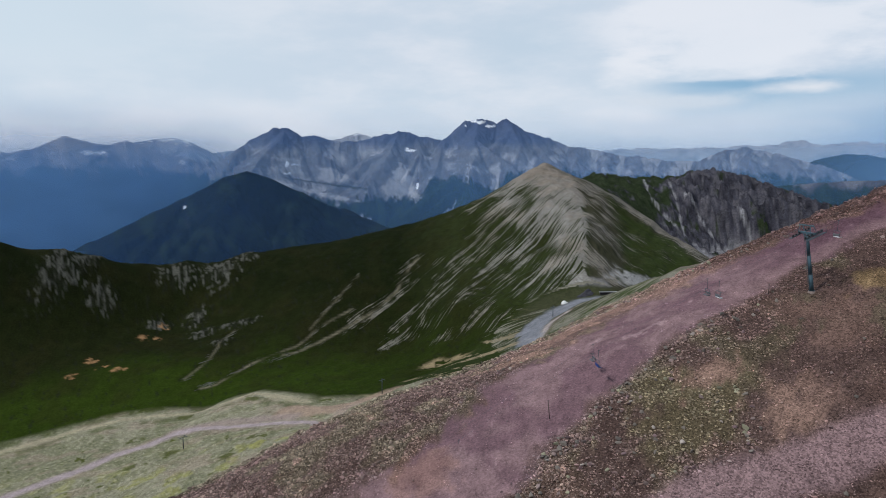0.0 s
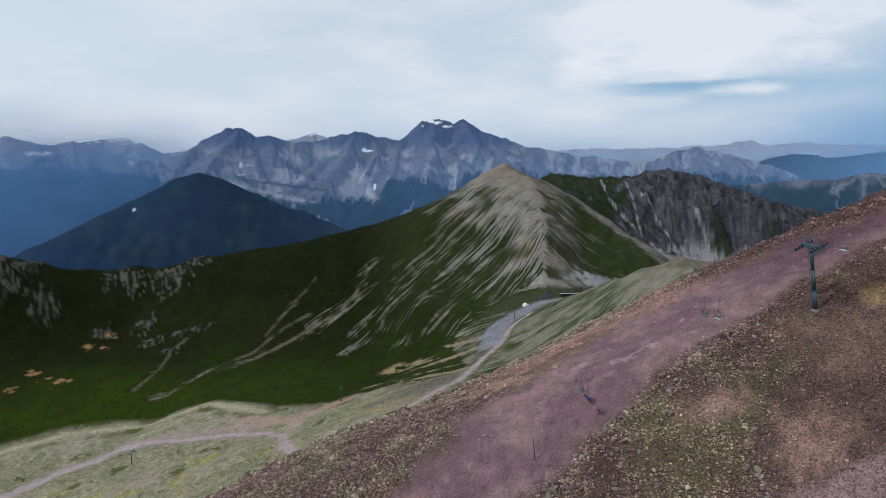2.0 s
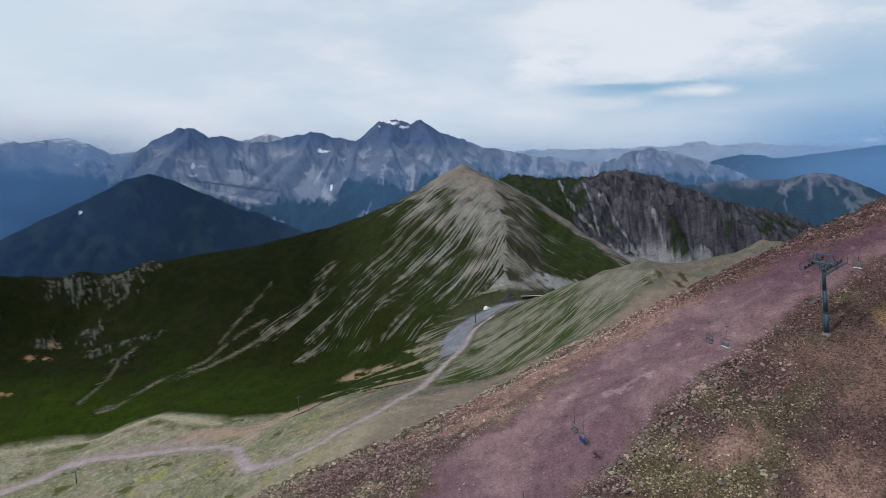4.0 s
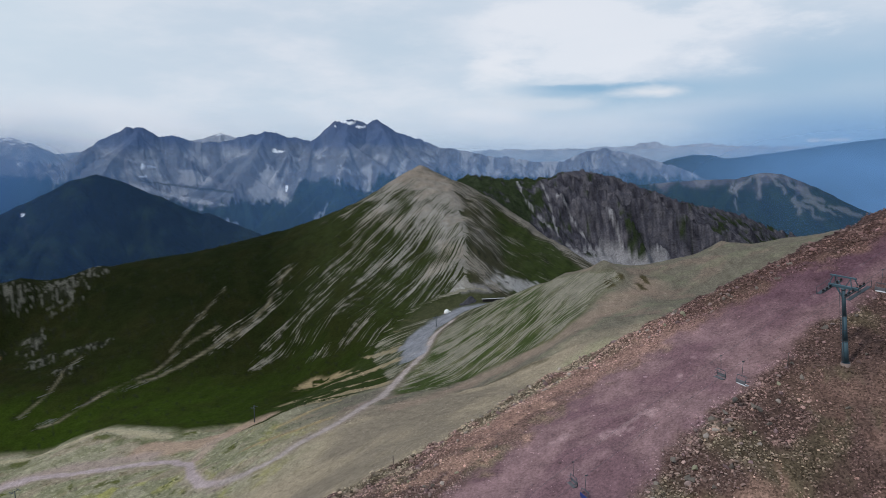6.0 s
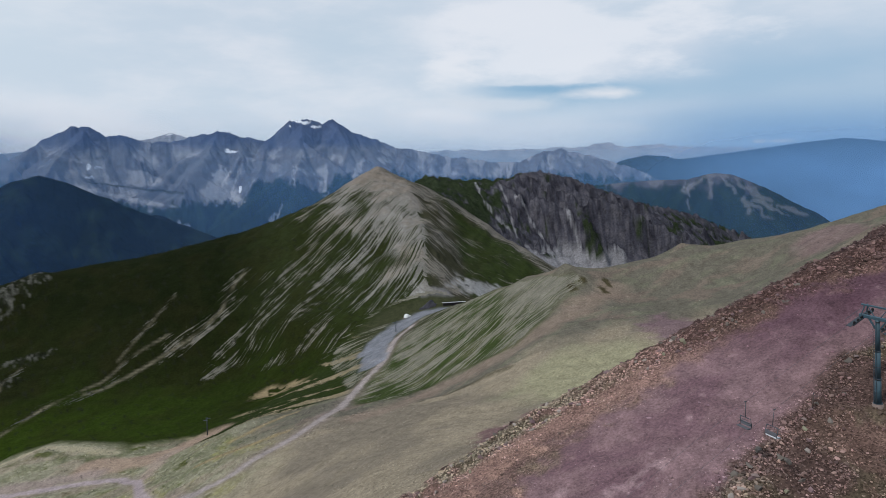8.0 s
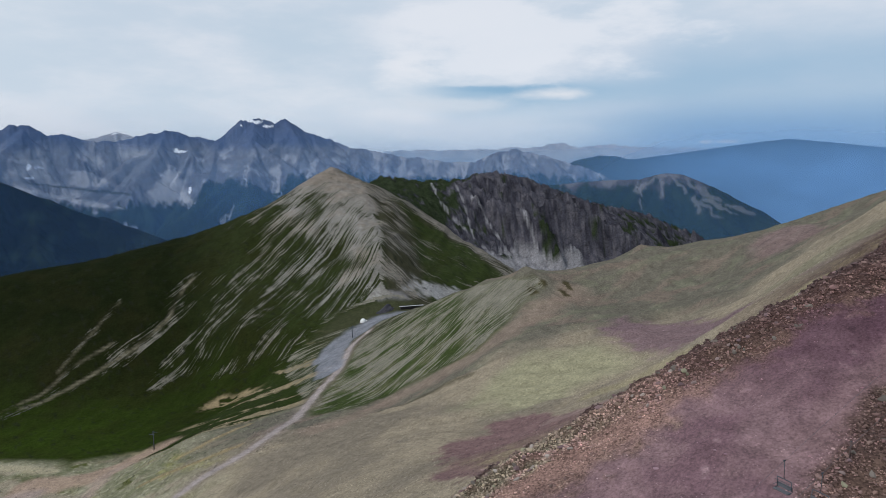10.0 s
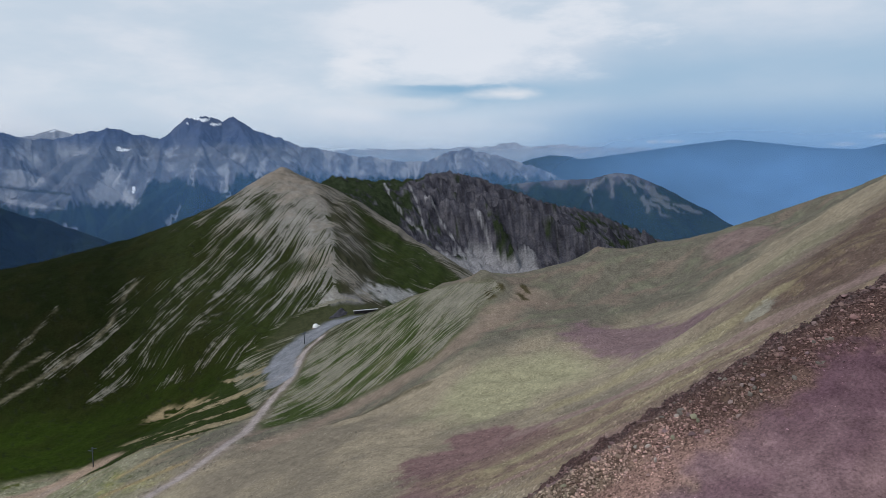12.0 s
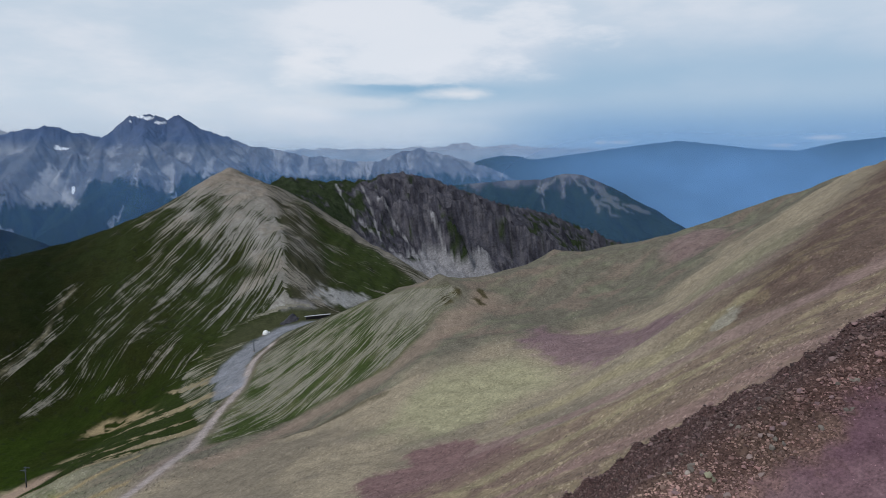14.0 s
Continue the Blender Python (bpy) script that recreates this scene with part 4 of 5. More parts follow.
    if treeline:
        edge = np.interp(A, [p[0] for p in treeline], [p[1] for p in treeline])
        open_rock = smooth(angle + 0.5 * n1 + 0.35 * n2 + 0.5 * tongue, edge - 0.3, edge + 0.25) * bare
    else:
        line = trees + 110 * n1 + 30 * n2 + 50 * tongue
        open_rock = smooth(Z, line - 30, line + 40) * bare
    c = blend(c, lin(*rock), open_rock.ravel())
    c = blend(c, lin(84, 82, 90), (0.55 * smooth(n2 + 1.2 * fine, -0.05, 0.4) * open_rock).ravel())
    scree = smooth(0.004 * aside + 1.0 * n1 - 0.8 * fine, 0.25, 0.7) * open_rock
    c = blend(c, lin(*stone), (0.5 * scree).ravel())
    c = blend(c, lin(66, 68, 78), (0.5 * open_rock * smooth(flutes, -0.02, -0.2) * smooth(n0, -0.1, 0.25)).ravel())
    runs = smooth(tongue, 0.5, 0.62) * smooth(n1, -0.05, 0.25) * (1 - open_rock)
    c = blend(c, lin(*stone), (0.3 * bare * runs).ravel())
    # haze on the high rock is put into the colour as a blue tint
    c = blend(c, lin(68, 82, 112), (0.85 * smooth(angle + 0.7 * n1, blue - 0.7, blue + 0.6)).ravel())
    for a0, e0, w0, a1, e1, w1, much in screes:
        f = np.clip((angle - e0) / (e1 - e0), 0, 1)
        off = np.abs(A - a0 - f * (a1 - a0) + 0.6 * n2 + 0.2 * n1 + 0.35 * fine) / (w0 + f * (w1 - w0))
        inside = smooth(off, 1.15, 0.6) * smooth(np.abs((angle - e0) / (e1 - e0) + 0.25 * n2 - 0.5), 0.6, 0.42)
        c = blend(c, lin(*(stone if much > 0 else forest)), (abs(much) * inside * (D > -5)).ravel())
    for a, h, wide, tall in snow:
        d = ((A - a + 0.2 * n2) / wide) ** 2 + ((angle - h + 0.14 * n2) / tall) ** 2
        c = blend(c, (0.85, 0.87, 0.9), smooth(d, 1.2, 0.8).ravel() * (D > -30).ravel())
    c = c * (1 + 0.12 * n2.ravel())[:, None]
    k = np.arange(A.size).reshape(A.shape)
    q = np.stack([k[:-1, :-1], k[1:, :-1], k[1:, 1:], k[:-1, 1:]], -1).reshape(-1, 4)[:, ::-1]
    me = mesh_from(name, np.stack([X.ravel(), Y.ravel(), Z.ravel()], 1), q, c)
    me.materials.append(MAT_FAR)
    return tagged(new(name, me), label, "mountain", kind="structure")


MAT_FAR = earth_material("far_rock_and_forest", 9.0, 5.0, contrast=0.5)
far_range("mountain_forested", 3000, 2420, 3280, -760, ((-29, -9.0), (-26.3, -7.3), (-23.1, -5.3), (-20.2, -2.8), (-17.7, -1.4), (-15.9, -0.86), (-14.2, -1.4), (-11.2, -2.9), (-8.5, -4.07), (-5.8, -5.5), (-2, -7.5), (2, -9)), 1, "dark forested mountain pyramid in blue haze", 260.0, 0.8, rough=0.03, snow=((-20.6, -3.6, 0.16, 0.07), (-20.75, -3.75, 0.1, 0.06)), trees=60.0, forest=(19, 28, 24), bare=0.3)
far_range("mountain_east_hill", 3050, 2420, 3280, -700, ((22, -3.0), (25.8, -1.9), (29.2, -1.55), (31.3, -1.4), (33.3, -1.35), (34.4, -1.0), (35.2, -0.86), (36.4, -0.95), (38.0, -1.6), (39.8, -2.6), (41.6, -3.7), (44.2, -5.4), (48, -8.5)), 2, "green hill with bare pale summit and rocky ribs", 110.0, 0.85, stone=(132, 130, 130), spurs=((26, 0.2, 0.7), (29.5, -0.3, 0.7), (32.5, -0.4, 0.8), (34.4, -0.6, 0.75), (35.3, -0.1, 0.8), (36.2, 0.45, 0.75), (38.3, 0.5, 0.8), (40.5, 0.4, 0.85), (42.5, 0.4, 0.9)), screes=((34.8, -0.95, 0.25, 33.0, -2.4, 0.25, 0.42), (35.2, -0.9, 0.3, 34.7, -2.6, 0.18, 0.42), (35.7, -0.95, 0.25, 36.7, -2.4, 0.22, 0.42), (36.3, -1.05, 0.3, 38.8, -2.9, 0.4, 0.42), (38.5, -2.9, 0.35, 40.2, -3.9, 0.25, 0.42), (40.0, -3.2, 0.4, 41.5, -3.9, 0.5, 0.42), (37.5, -2.6, 0.2, 37.9, -4.0, 0.2, 0.42), (38.0, -3.0, 0.25, 39.0, -4.2, 0.3, 0.42), (33.2, -1.6, 0.12, 33.4, -3.6, 0.1, 0.5)), rough=0.03, trees=-85.0, forest=(28, 44, 34), bare=0.75)
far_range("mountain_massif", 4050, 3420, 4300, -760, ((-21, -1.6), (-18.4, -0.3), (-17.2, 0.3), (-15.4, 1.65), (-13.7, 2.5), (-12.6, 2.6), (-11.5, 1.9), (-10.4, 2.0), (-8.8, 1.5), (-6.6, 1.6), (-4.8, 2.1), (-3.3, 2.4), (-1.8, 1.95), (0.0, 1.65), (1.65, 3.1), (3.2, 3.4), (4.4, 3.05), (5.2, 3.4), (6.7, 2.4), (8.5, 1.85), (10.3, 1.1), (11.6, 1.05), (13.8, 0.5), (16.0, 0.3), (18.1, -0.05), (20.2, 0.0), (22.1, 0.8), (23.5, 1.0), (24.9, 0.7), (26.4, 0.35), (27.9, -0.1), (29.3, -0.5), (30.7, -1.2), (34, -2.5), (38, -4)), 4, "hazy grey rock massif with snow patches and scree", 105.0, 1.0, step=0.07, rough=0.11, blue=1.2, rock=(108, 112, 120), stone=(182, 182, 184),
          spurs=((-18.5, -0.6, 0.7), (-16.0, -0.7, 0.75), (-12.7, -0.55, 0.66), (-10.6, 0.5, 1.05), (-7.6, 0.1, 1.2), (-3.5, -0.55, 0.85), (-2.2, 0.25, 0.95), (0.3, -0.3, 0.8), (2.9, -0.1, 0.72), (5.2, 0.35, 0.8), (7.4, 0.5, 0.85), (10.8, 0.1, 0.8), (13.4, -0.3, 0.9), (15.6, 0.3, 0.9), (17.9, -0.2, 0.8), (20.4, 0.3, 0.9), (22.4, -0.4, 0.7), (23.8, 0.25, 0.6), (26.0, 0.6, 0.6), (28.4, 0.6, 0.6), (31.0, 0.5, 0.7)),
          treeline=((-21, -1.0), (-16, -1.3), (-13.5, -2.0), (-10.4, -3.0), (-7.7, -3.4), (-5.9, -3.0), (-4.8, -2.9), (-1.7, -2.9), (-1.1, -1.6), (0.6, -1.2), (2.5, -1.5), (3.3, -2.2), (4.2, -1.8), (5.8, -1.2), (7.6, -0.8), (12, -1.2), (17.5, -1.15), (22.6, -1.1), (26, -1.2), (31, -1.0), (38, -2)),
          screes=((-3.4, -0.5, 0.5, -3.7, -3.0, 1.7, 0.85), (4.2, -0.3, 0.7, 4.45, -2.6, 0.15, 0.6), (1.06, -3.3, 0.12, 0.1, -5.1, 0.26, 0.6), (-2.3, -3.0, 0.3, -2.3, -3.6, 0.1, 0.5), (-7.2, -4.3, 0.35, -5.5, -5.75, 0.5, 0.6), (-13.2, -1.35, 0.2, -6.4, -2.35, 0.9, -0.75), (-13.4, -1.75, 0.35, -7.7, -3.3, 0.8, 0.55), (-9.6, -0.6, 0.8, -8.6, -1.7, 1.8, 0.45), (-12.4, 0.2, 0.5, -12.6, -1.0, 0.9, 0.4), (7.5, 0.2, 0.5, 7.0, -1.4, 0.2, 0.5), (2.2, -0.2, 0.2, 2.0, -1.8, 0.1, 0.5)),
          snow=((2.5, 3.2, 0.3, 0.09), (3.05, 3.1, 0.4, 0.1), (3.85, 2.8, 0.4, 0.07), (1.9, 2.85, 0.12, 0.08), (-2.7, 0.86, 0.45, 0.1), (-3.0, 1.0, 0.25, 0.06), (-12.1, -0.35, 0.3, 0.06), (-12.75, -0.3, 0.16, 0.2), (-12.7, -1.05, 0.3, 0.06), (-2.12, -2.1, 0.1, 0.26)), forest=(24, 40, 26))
# where rock is set paler below, part of the haze sits in its colour
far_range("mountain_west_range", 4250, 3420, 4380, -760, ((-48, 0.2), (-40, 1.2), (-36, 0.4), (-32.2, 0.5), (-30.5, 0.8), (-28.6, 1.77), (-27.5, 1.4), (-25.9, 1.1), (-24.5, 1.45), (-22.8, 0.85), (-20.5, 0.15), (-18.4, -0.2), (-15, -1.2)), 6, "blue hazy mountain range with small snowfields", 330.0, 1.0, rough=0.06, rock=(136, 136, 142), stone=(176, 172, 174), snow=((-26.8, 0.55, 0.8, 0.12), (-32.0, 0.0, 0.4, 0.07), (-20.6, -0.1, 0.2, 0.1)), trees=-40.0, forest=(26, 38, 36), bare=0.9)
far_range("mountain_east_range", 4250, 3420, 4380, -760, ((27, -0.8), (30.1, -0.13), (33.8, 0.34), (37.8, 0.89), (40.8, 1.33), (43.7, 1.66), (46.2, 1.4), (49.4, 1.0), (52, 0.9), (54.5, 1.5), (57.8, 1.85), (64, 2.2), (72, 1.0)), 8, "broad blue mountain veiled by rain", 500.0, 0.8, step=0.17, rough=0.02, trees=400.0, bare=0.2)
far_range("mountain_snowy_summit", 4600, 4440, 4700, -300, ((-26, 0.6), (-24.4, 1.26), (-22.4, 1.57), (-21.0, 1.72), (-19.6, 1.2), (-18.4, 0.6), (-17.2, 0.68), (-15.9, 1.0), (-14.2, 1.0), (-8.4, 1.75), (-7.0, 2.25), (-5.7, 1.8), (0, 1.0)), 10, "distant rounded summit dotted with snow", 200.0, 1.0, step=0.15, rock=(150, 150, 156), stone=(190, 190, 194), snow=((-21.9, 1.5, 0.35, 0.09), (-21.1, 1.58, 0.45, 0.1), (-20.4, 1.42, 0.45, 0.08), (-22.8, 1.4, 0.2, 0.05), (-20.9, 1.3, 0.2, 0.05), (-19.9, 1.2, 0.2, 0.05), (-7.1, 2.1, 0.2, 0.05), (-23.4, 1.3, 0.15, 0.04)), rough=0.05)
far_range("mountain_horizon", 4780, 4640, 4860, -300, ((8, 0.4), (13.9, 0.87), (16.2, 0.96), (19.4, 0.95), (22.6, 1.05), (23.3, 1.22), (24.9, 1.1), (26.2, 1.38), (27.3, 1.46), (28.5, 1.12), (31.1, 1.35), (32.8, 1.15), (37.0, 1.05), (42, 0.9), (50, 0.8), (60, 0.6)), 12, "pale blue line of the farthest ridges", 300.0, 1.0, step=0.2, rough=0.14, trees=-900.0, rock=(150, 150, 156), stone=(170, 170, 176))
far_range("mountain_rain_ridge", 4330, 4000, 4400, -760, ((24, -1.2), (27.6, -0.22), (28.9, 0.27), (30.2, 0.49), (31.5, 0.44), (32.4, 0.2), (33.7, 0.22), (35.4, 0.3), (38, 0.2), (42, -0.5)), 14, "low blue ridge in front of the rain", 260.0, 0.8, step=0.12, rough=0.05, trees=400.0, bare=0.2)


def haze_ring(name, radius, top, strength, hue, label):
    """A see-through tinted sheet right round the place, added to stand in for haze in the air; it thins out upwards and
    is denser in the west and under the rain in the east.
    """
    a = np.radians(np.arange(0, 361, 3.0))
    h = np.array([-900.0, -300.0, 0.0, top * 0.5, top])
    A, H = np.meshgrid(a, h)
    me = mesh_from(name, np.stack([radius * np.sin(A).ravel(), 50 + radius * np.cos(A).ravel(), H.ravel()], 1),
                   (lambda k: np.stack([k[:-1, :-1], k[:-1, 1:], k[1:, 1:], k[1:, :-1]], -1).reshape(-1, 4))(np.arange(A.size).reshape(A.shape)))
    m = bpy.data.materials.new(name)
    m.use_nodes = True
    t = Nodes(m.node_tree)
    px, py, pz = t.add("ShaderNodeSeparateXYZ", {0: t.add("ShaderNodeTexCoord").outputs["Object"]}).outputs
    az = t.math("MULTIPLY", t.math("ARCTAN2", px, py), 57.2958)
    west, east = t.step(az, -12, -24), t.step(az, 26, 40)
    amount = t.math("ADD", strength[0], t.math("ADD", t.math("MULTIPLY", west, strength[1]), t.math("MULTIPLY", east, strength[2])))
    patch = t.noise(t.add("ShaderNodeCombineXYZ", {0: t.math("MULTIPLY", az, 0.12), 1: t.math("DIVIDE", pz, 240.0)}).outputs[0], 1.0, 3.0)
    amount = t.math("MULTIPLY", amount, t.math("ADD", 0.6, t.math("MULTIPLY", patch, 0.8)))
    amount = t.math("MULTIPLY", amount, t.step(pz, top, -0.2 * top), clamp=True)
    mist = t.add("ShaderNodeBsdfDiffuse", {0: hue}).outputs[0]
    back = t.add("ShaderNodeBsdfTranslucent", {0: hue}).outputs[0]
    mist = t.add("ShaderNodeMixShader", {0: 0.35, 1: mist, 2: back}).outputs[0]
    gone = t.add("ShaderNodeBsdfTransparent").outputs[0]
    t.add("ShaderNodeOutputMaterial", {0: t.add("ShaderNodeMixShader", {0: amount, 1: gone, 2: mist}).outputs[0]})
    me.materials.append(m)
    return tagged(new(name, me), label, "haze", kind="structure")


haze_ring("backdrop_haze_near", 2385, 220, (0.16, 0.08, 0.02), (0.22, 0.44, 0.9, 1), "thin blue sheet standing in for haze over the valley")
haze_ring("backdrop_haze", 3360, 300, (0.24, 0.44, 0.58), (0.25, 0.5, 0.9, 1), "blue sheet standing in for haze between the mountain ranges")
haze_ring("backdrop_haze_far", 4410, 210, (0.55, -0.3, 0.25), (0.58, 0.8, 1.0, 1), "pale blue sheet standing in for haze before the farthest ridges")

# ---------------------------------------------------------------- helpers for things


def part(name, bm, material, parent=None, label=""):
    """One mesh object from a bmesh, under a thing or under a part of it."""
    me = bpy.data.meshes.new(name)
    bm.to_mesh(me)
    bm.free()
    me.materials.append(material)
    ob = new(name, me)
    ob.parent = parent
    return tagged(ob, label)


def tube(bm, a, b, r0, r1=None, n=12, caps=True):
    """A tapered round bar from a to b."""
    a, b = Vector(a), Vector(b)
    r1 = r0 if r1 is None else r1
    q = (b - a).to_track_quat("Z", "Y").to_matrix()
    rings = []
    for p, r in ((a, r0), (b, r1)):
        rings.append([bm.verts.new(p + q @ Vector((r * math.cos(2 * math.pi * i / n), r * math.sin(2 * math.pi * i / n), 0))) for i in range(n)])
    for i in range(n):
        f = bm.faces.new((rings[0][i], rings[0][(i + 1) % n], rings[1][(i + 1) % n], rings[1][i]))
        f.smooth = n > 6
    if caps:
        bm.faces.new(rings[0][::-1])
        bm.faces.new(rings[1])
    return bm


def beam(bm, a, b, wide, high, up=(0, 0, 1)):
    """A squared bar from a to b with slightly broken edges."""
    a, b = Vector(a), Vector(b)
    d = (b - a).normalized()
    side = d.cross(Vector(up)).normalized()
    top = side.cross(d).normalized()
    c = 0.12 * min(wide, high)
    pts = [(-wide / 2 + c, -high / 2), (wide / 2 - c, -high / 2), (wide / 2, -high / 2 + c), (wide / 2, high / 2 - c), (wide / 2 - c, high / 2), (-wide / 2 + c, high / 2), (-wide / 2, high / 2 - c), (-wide / 2, -high / 2 + c)]
    rings = [[bm.verts.new(p + side * u + top * v) for u, v in pts] for p in (a, b)]
    for i in range(8):
        bm.faces.new((rings[0][i], rings[0][(i + 1) % 8], rings[1][(i + 1) % 8], rings[1][i]))
    bm.faces.new(rings[0][::-1])
    bm.faces.new(rings[1])
    return bm


def fresh():
    return bmesh.new()


def simple_material(name, colour, rough=0.6, metal=0.0, grain=2.0, spread=0.25, bump=0.0):
    """Paint, metal or cloth: one colour with wear at two scales."""
    m = bpy.data.materials.new(name)
    m.use_nodes = True
    t = Nodes(m.node_tree)
    place = t.add("ShaderNodeTexCoord").outputs["Object"]
    small, large = t.noise(place, 6 / grain, 5.0, 0.65), t.noise(place, 0.8 / grain, 3.0, 0.5)
    v = t.math("ADD", t.math("MULTIPLY", t.math("ADD", t.math("SUBTRACT", small, 0.5), t.math("SUBTRACT", large, 0.5)), spread * 2), 1.0)
    c = t.add("ShaderNodeHueSaturation", {"Value": v, "Color": colour}).outputs[0]
    r = t.math("ADD", rough, t.math("MULTIPLY", t.math("SUBTRACT", small, 0.5), 0.3), clamp=True)
    ins = {"Base Color": c, "Roughness": r, "Metallic": metal}
    if bump:
        ins["Normal"] = t.add("ShaderNodeBump", {"Strength": 0.6, "Distance": bump, "Height": small}).outputs[0]
    t.add("ShaderNodeOutputMaterial", {0: t.add("ShaderNodeBsdfPrincipled", ins).outputs[0]})
    return m


STEEL = simple_material("painted_teal_steel", lin(62, 86, 96), 0.65, 0.0)
STEEL_DARK = simple_material("dark_galvanised_steel", lin(66, 74, 80), 0.6, 0.2)
CONCRETE = simple_material("weathered_concrete", lin(124, 108, 100), 0.9, bump=0.02)
RUBBER = simple_material("black_rubber", lin(34, 34, 36), 0.8)
WHITE_PAD = simple_material("pale_seat_shell", lin(240, 240, 240), 0.6, spread=0.06)
BLUE_PAD = simple_material("dark_blue_seat_cover", lin(34, 52, 112), 0.7)
GREY_PAD = simple_material("dull_grey_seat_slats", lin(92, 92, 96), 0.7)
POST_WOOD = simple_material("rusty_post", lin(84, 70, 66), 0.85)
CANVAS = simple_material("white_canvas", lin(226, 226, 222), 0.8, spread=0.06)
ROOF_TIN = simple_material("pale_sheet_roof", lin(196, 194, 196), 0.5, 0.2, 8.0, 0.1)
DARK_WALL = simple_material("dark_boarding", lin(52, 46, 48), 0.8, 0, 6.0)


def height_at(x, y):
    return float(shape(np.array([float(x)]), np.array([float(y)]))[0][0])


# ---------------------------------------------------------------- the chairlift
ROPE_WAY = Vector((1, 0.13, 0)).normalized()
ROPE_SIDE = Vector((-0.13, 1, 0)).normalized()
PYLON_TOP = Vector((64.6, 122.9, -12.3))
GAUGE = 1.75


def rope_height(s):
    """Height of the ropes, s metres uphill of the pylon."""
    if s < 0:
        return PYLON_TOP.z + 0.455 * s - 0.00155 * s * s
    return PYLON_TOP.z + 0.46 * s + 0.0002 * s * s


def rope_point(side, s, drop=0.0):
    p = PYLON_TOP + ROPE_WAY * s + ROPE_SIDE * side * GAUGE
    return Vector((p.x, p.y, rope_height(s) - drop))


def make_pylon():
    base = Vector((66.6, 123.8, height_at(66.6, 123.8)))
    pylon = new("lift_pylon")
    pylon.location = base
    tagged(pylon, "dark teal tubular steel chairlift pylon on a concrete footing", "lift pylon")
    top = PYLON_TOP - base
    at = lambda f: top * f
    part("footing", tube(fresh(), (0, 0, -1.2), (0, 0, 0.06), 0.7, 0.62, 20), CONCRETE, pylon, "weathered concrete footing")
    part("mast", tube(fresh(), at(0.0), at(0.30), 0.4, 0.35, 24), STEEL, pylon)
    part("mast", tube(fresh(), at(0.302), at(0.62), 0.34, 0.29, 24), STEEL, pylon)
    part("mast", tube(fresh(), at(0.622), at(0.97), 0.28, 0.23, 24), STEEL, pylon)
    for f, r in ((0.01, 0.52), (0.30, 0.41), (0.44, 0.355), (0.62, 0.33), (0.95, 0.29)):
        part("flange", tube(fresh(), at(f) - top.normalized() * 0.06, at(f) + top.normalized() * 0.06, r, r, 24), STEEL_DARK, pylon)
    n = top.normalized()
    tilt = Vector((ROPE_WAY.x, ROPE_WAY.y, 0.46)).normalized()
    part("crossarm", beam(fresh(), top - ROPE_SIDE * (GAUGE + 0.5) - n * 0.2, top + ROPE_SIDE * (GAUGE + 0.5) - n * 0.2, 0.32, 0.38, n), STEEL, pylon)
    high = n * 1.2
    part("service_beam", beam(fresh(), top + high - ROPE_SIDE * (GAUGE + 0.25), top + high + ROPE_SIDE * (GAUGE + 0.25), 0.18, 0.2, n), STEEL, pylon)
    for side in (-1, 1):
        arm = top + ROPE_SIDE * side * GAUGE
        for k in (-0.28, 0.28):
            part("strut", beam(fresh(), arm + tilt * k * 2, arm + high - ROPE_SIDE * side * 0.35 + tilt * k, 0.1, 0.1, ROPE_SIDE), STEEL, pylon)
        part("brace", beam(fresh(), top + ROPE_SIDE * side * 0.35 - n * 0.1, arm + high - ROPE_SIDE * side * 0.5, 0.08, 0.08, tilt), STEEL, pylon)
        part("brace", beam(fresh(), top - n * 1.6 + ROPE_SIDE * side * 0.2, arm - n * 0.25 - ROPE_SIDE * side * 0.6, 0.16, 0.2, tilt), STEEL, pylon)
        train = part("sheave_beam", beam(fresh(), arm - tilt * 1.8 - n * 0.45, arm + tilt * 1.8 - n * 0.45, 0.14, 0.24, n), STEEL_DARK, pylon)
        part("catwalk", beam(fresh(), arm - tilt * 1.9 - n * 0.65 + ROPE_SIDE * side * 0.55, arm + tilt * 1.9 - n * 0.65 + ROPE_SIDE * side * 0.55, 0.6, 0.06, n), STEEL_DARK, pylon)
        part("rail", tube(fresh(), arm - tilt * 1.9 + n * 0.2 + ROPE_SIDE * side * 0.85, arm + tilt * 1.9 + n * 0.2 + ROPE_SIDE * side * 0.85, 0.03, n=6), STEEL_DARK, pylon)
        for k in (-1.9, 0, 1.9):
            part("rail_post", tube(fresh(), arm + tilt * k - n * 0.75 + ROPE_SIDE * side * 0.85, arm + tilt * k + n * 0.2 + ROPE_SIDE * side * 0.85, 0.03, n=6), STEEL_DARK, pylon)
        for k in range(6):
            c = arm + tilt * (-1.6 + k * 0.64) - n * 0.25
            part("sheave", tube(fresh(), c - ROPE_SIDE * 0.06, c + ROPE_SIDE * 0.06, 0.17, n=14), RUBBER, train)
    for side in (-0.18, 0.18):
        a = Vector((-0.55, -0.1, 0.3)) + ROPE_SIDE * side
        part("ladder_rail", tube(fresh(), a, top - n * 0.4 + Vector((-0.45, 0, 0)) + ROPE_SIDE * side, 0.03, n=6), STEEL_DARK, pylon)
    for k in range(26):
        f = (k + 0.5) / 26
        p = Vector((-0.55, -0.1, 0.3)).lerp(top - n * 0.4 + Vector((-0.45, 0, 0)), f)
        part("rung", tube(fresh(), p - ROPE_SIDE * 0.18, p + ROPE_SIDE * 0.18, 0.018, n=5), STEEL_DARK, pylon)
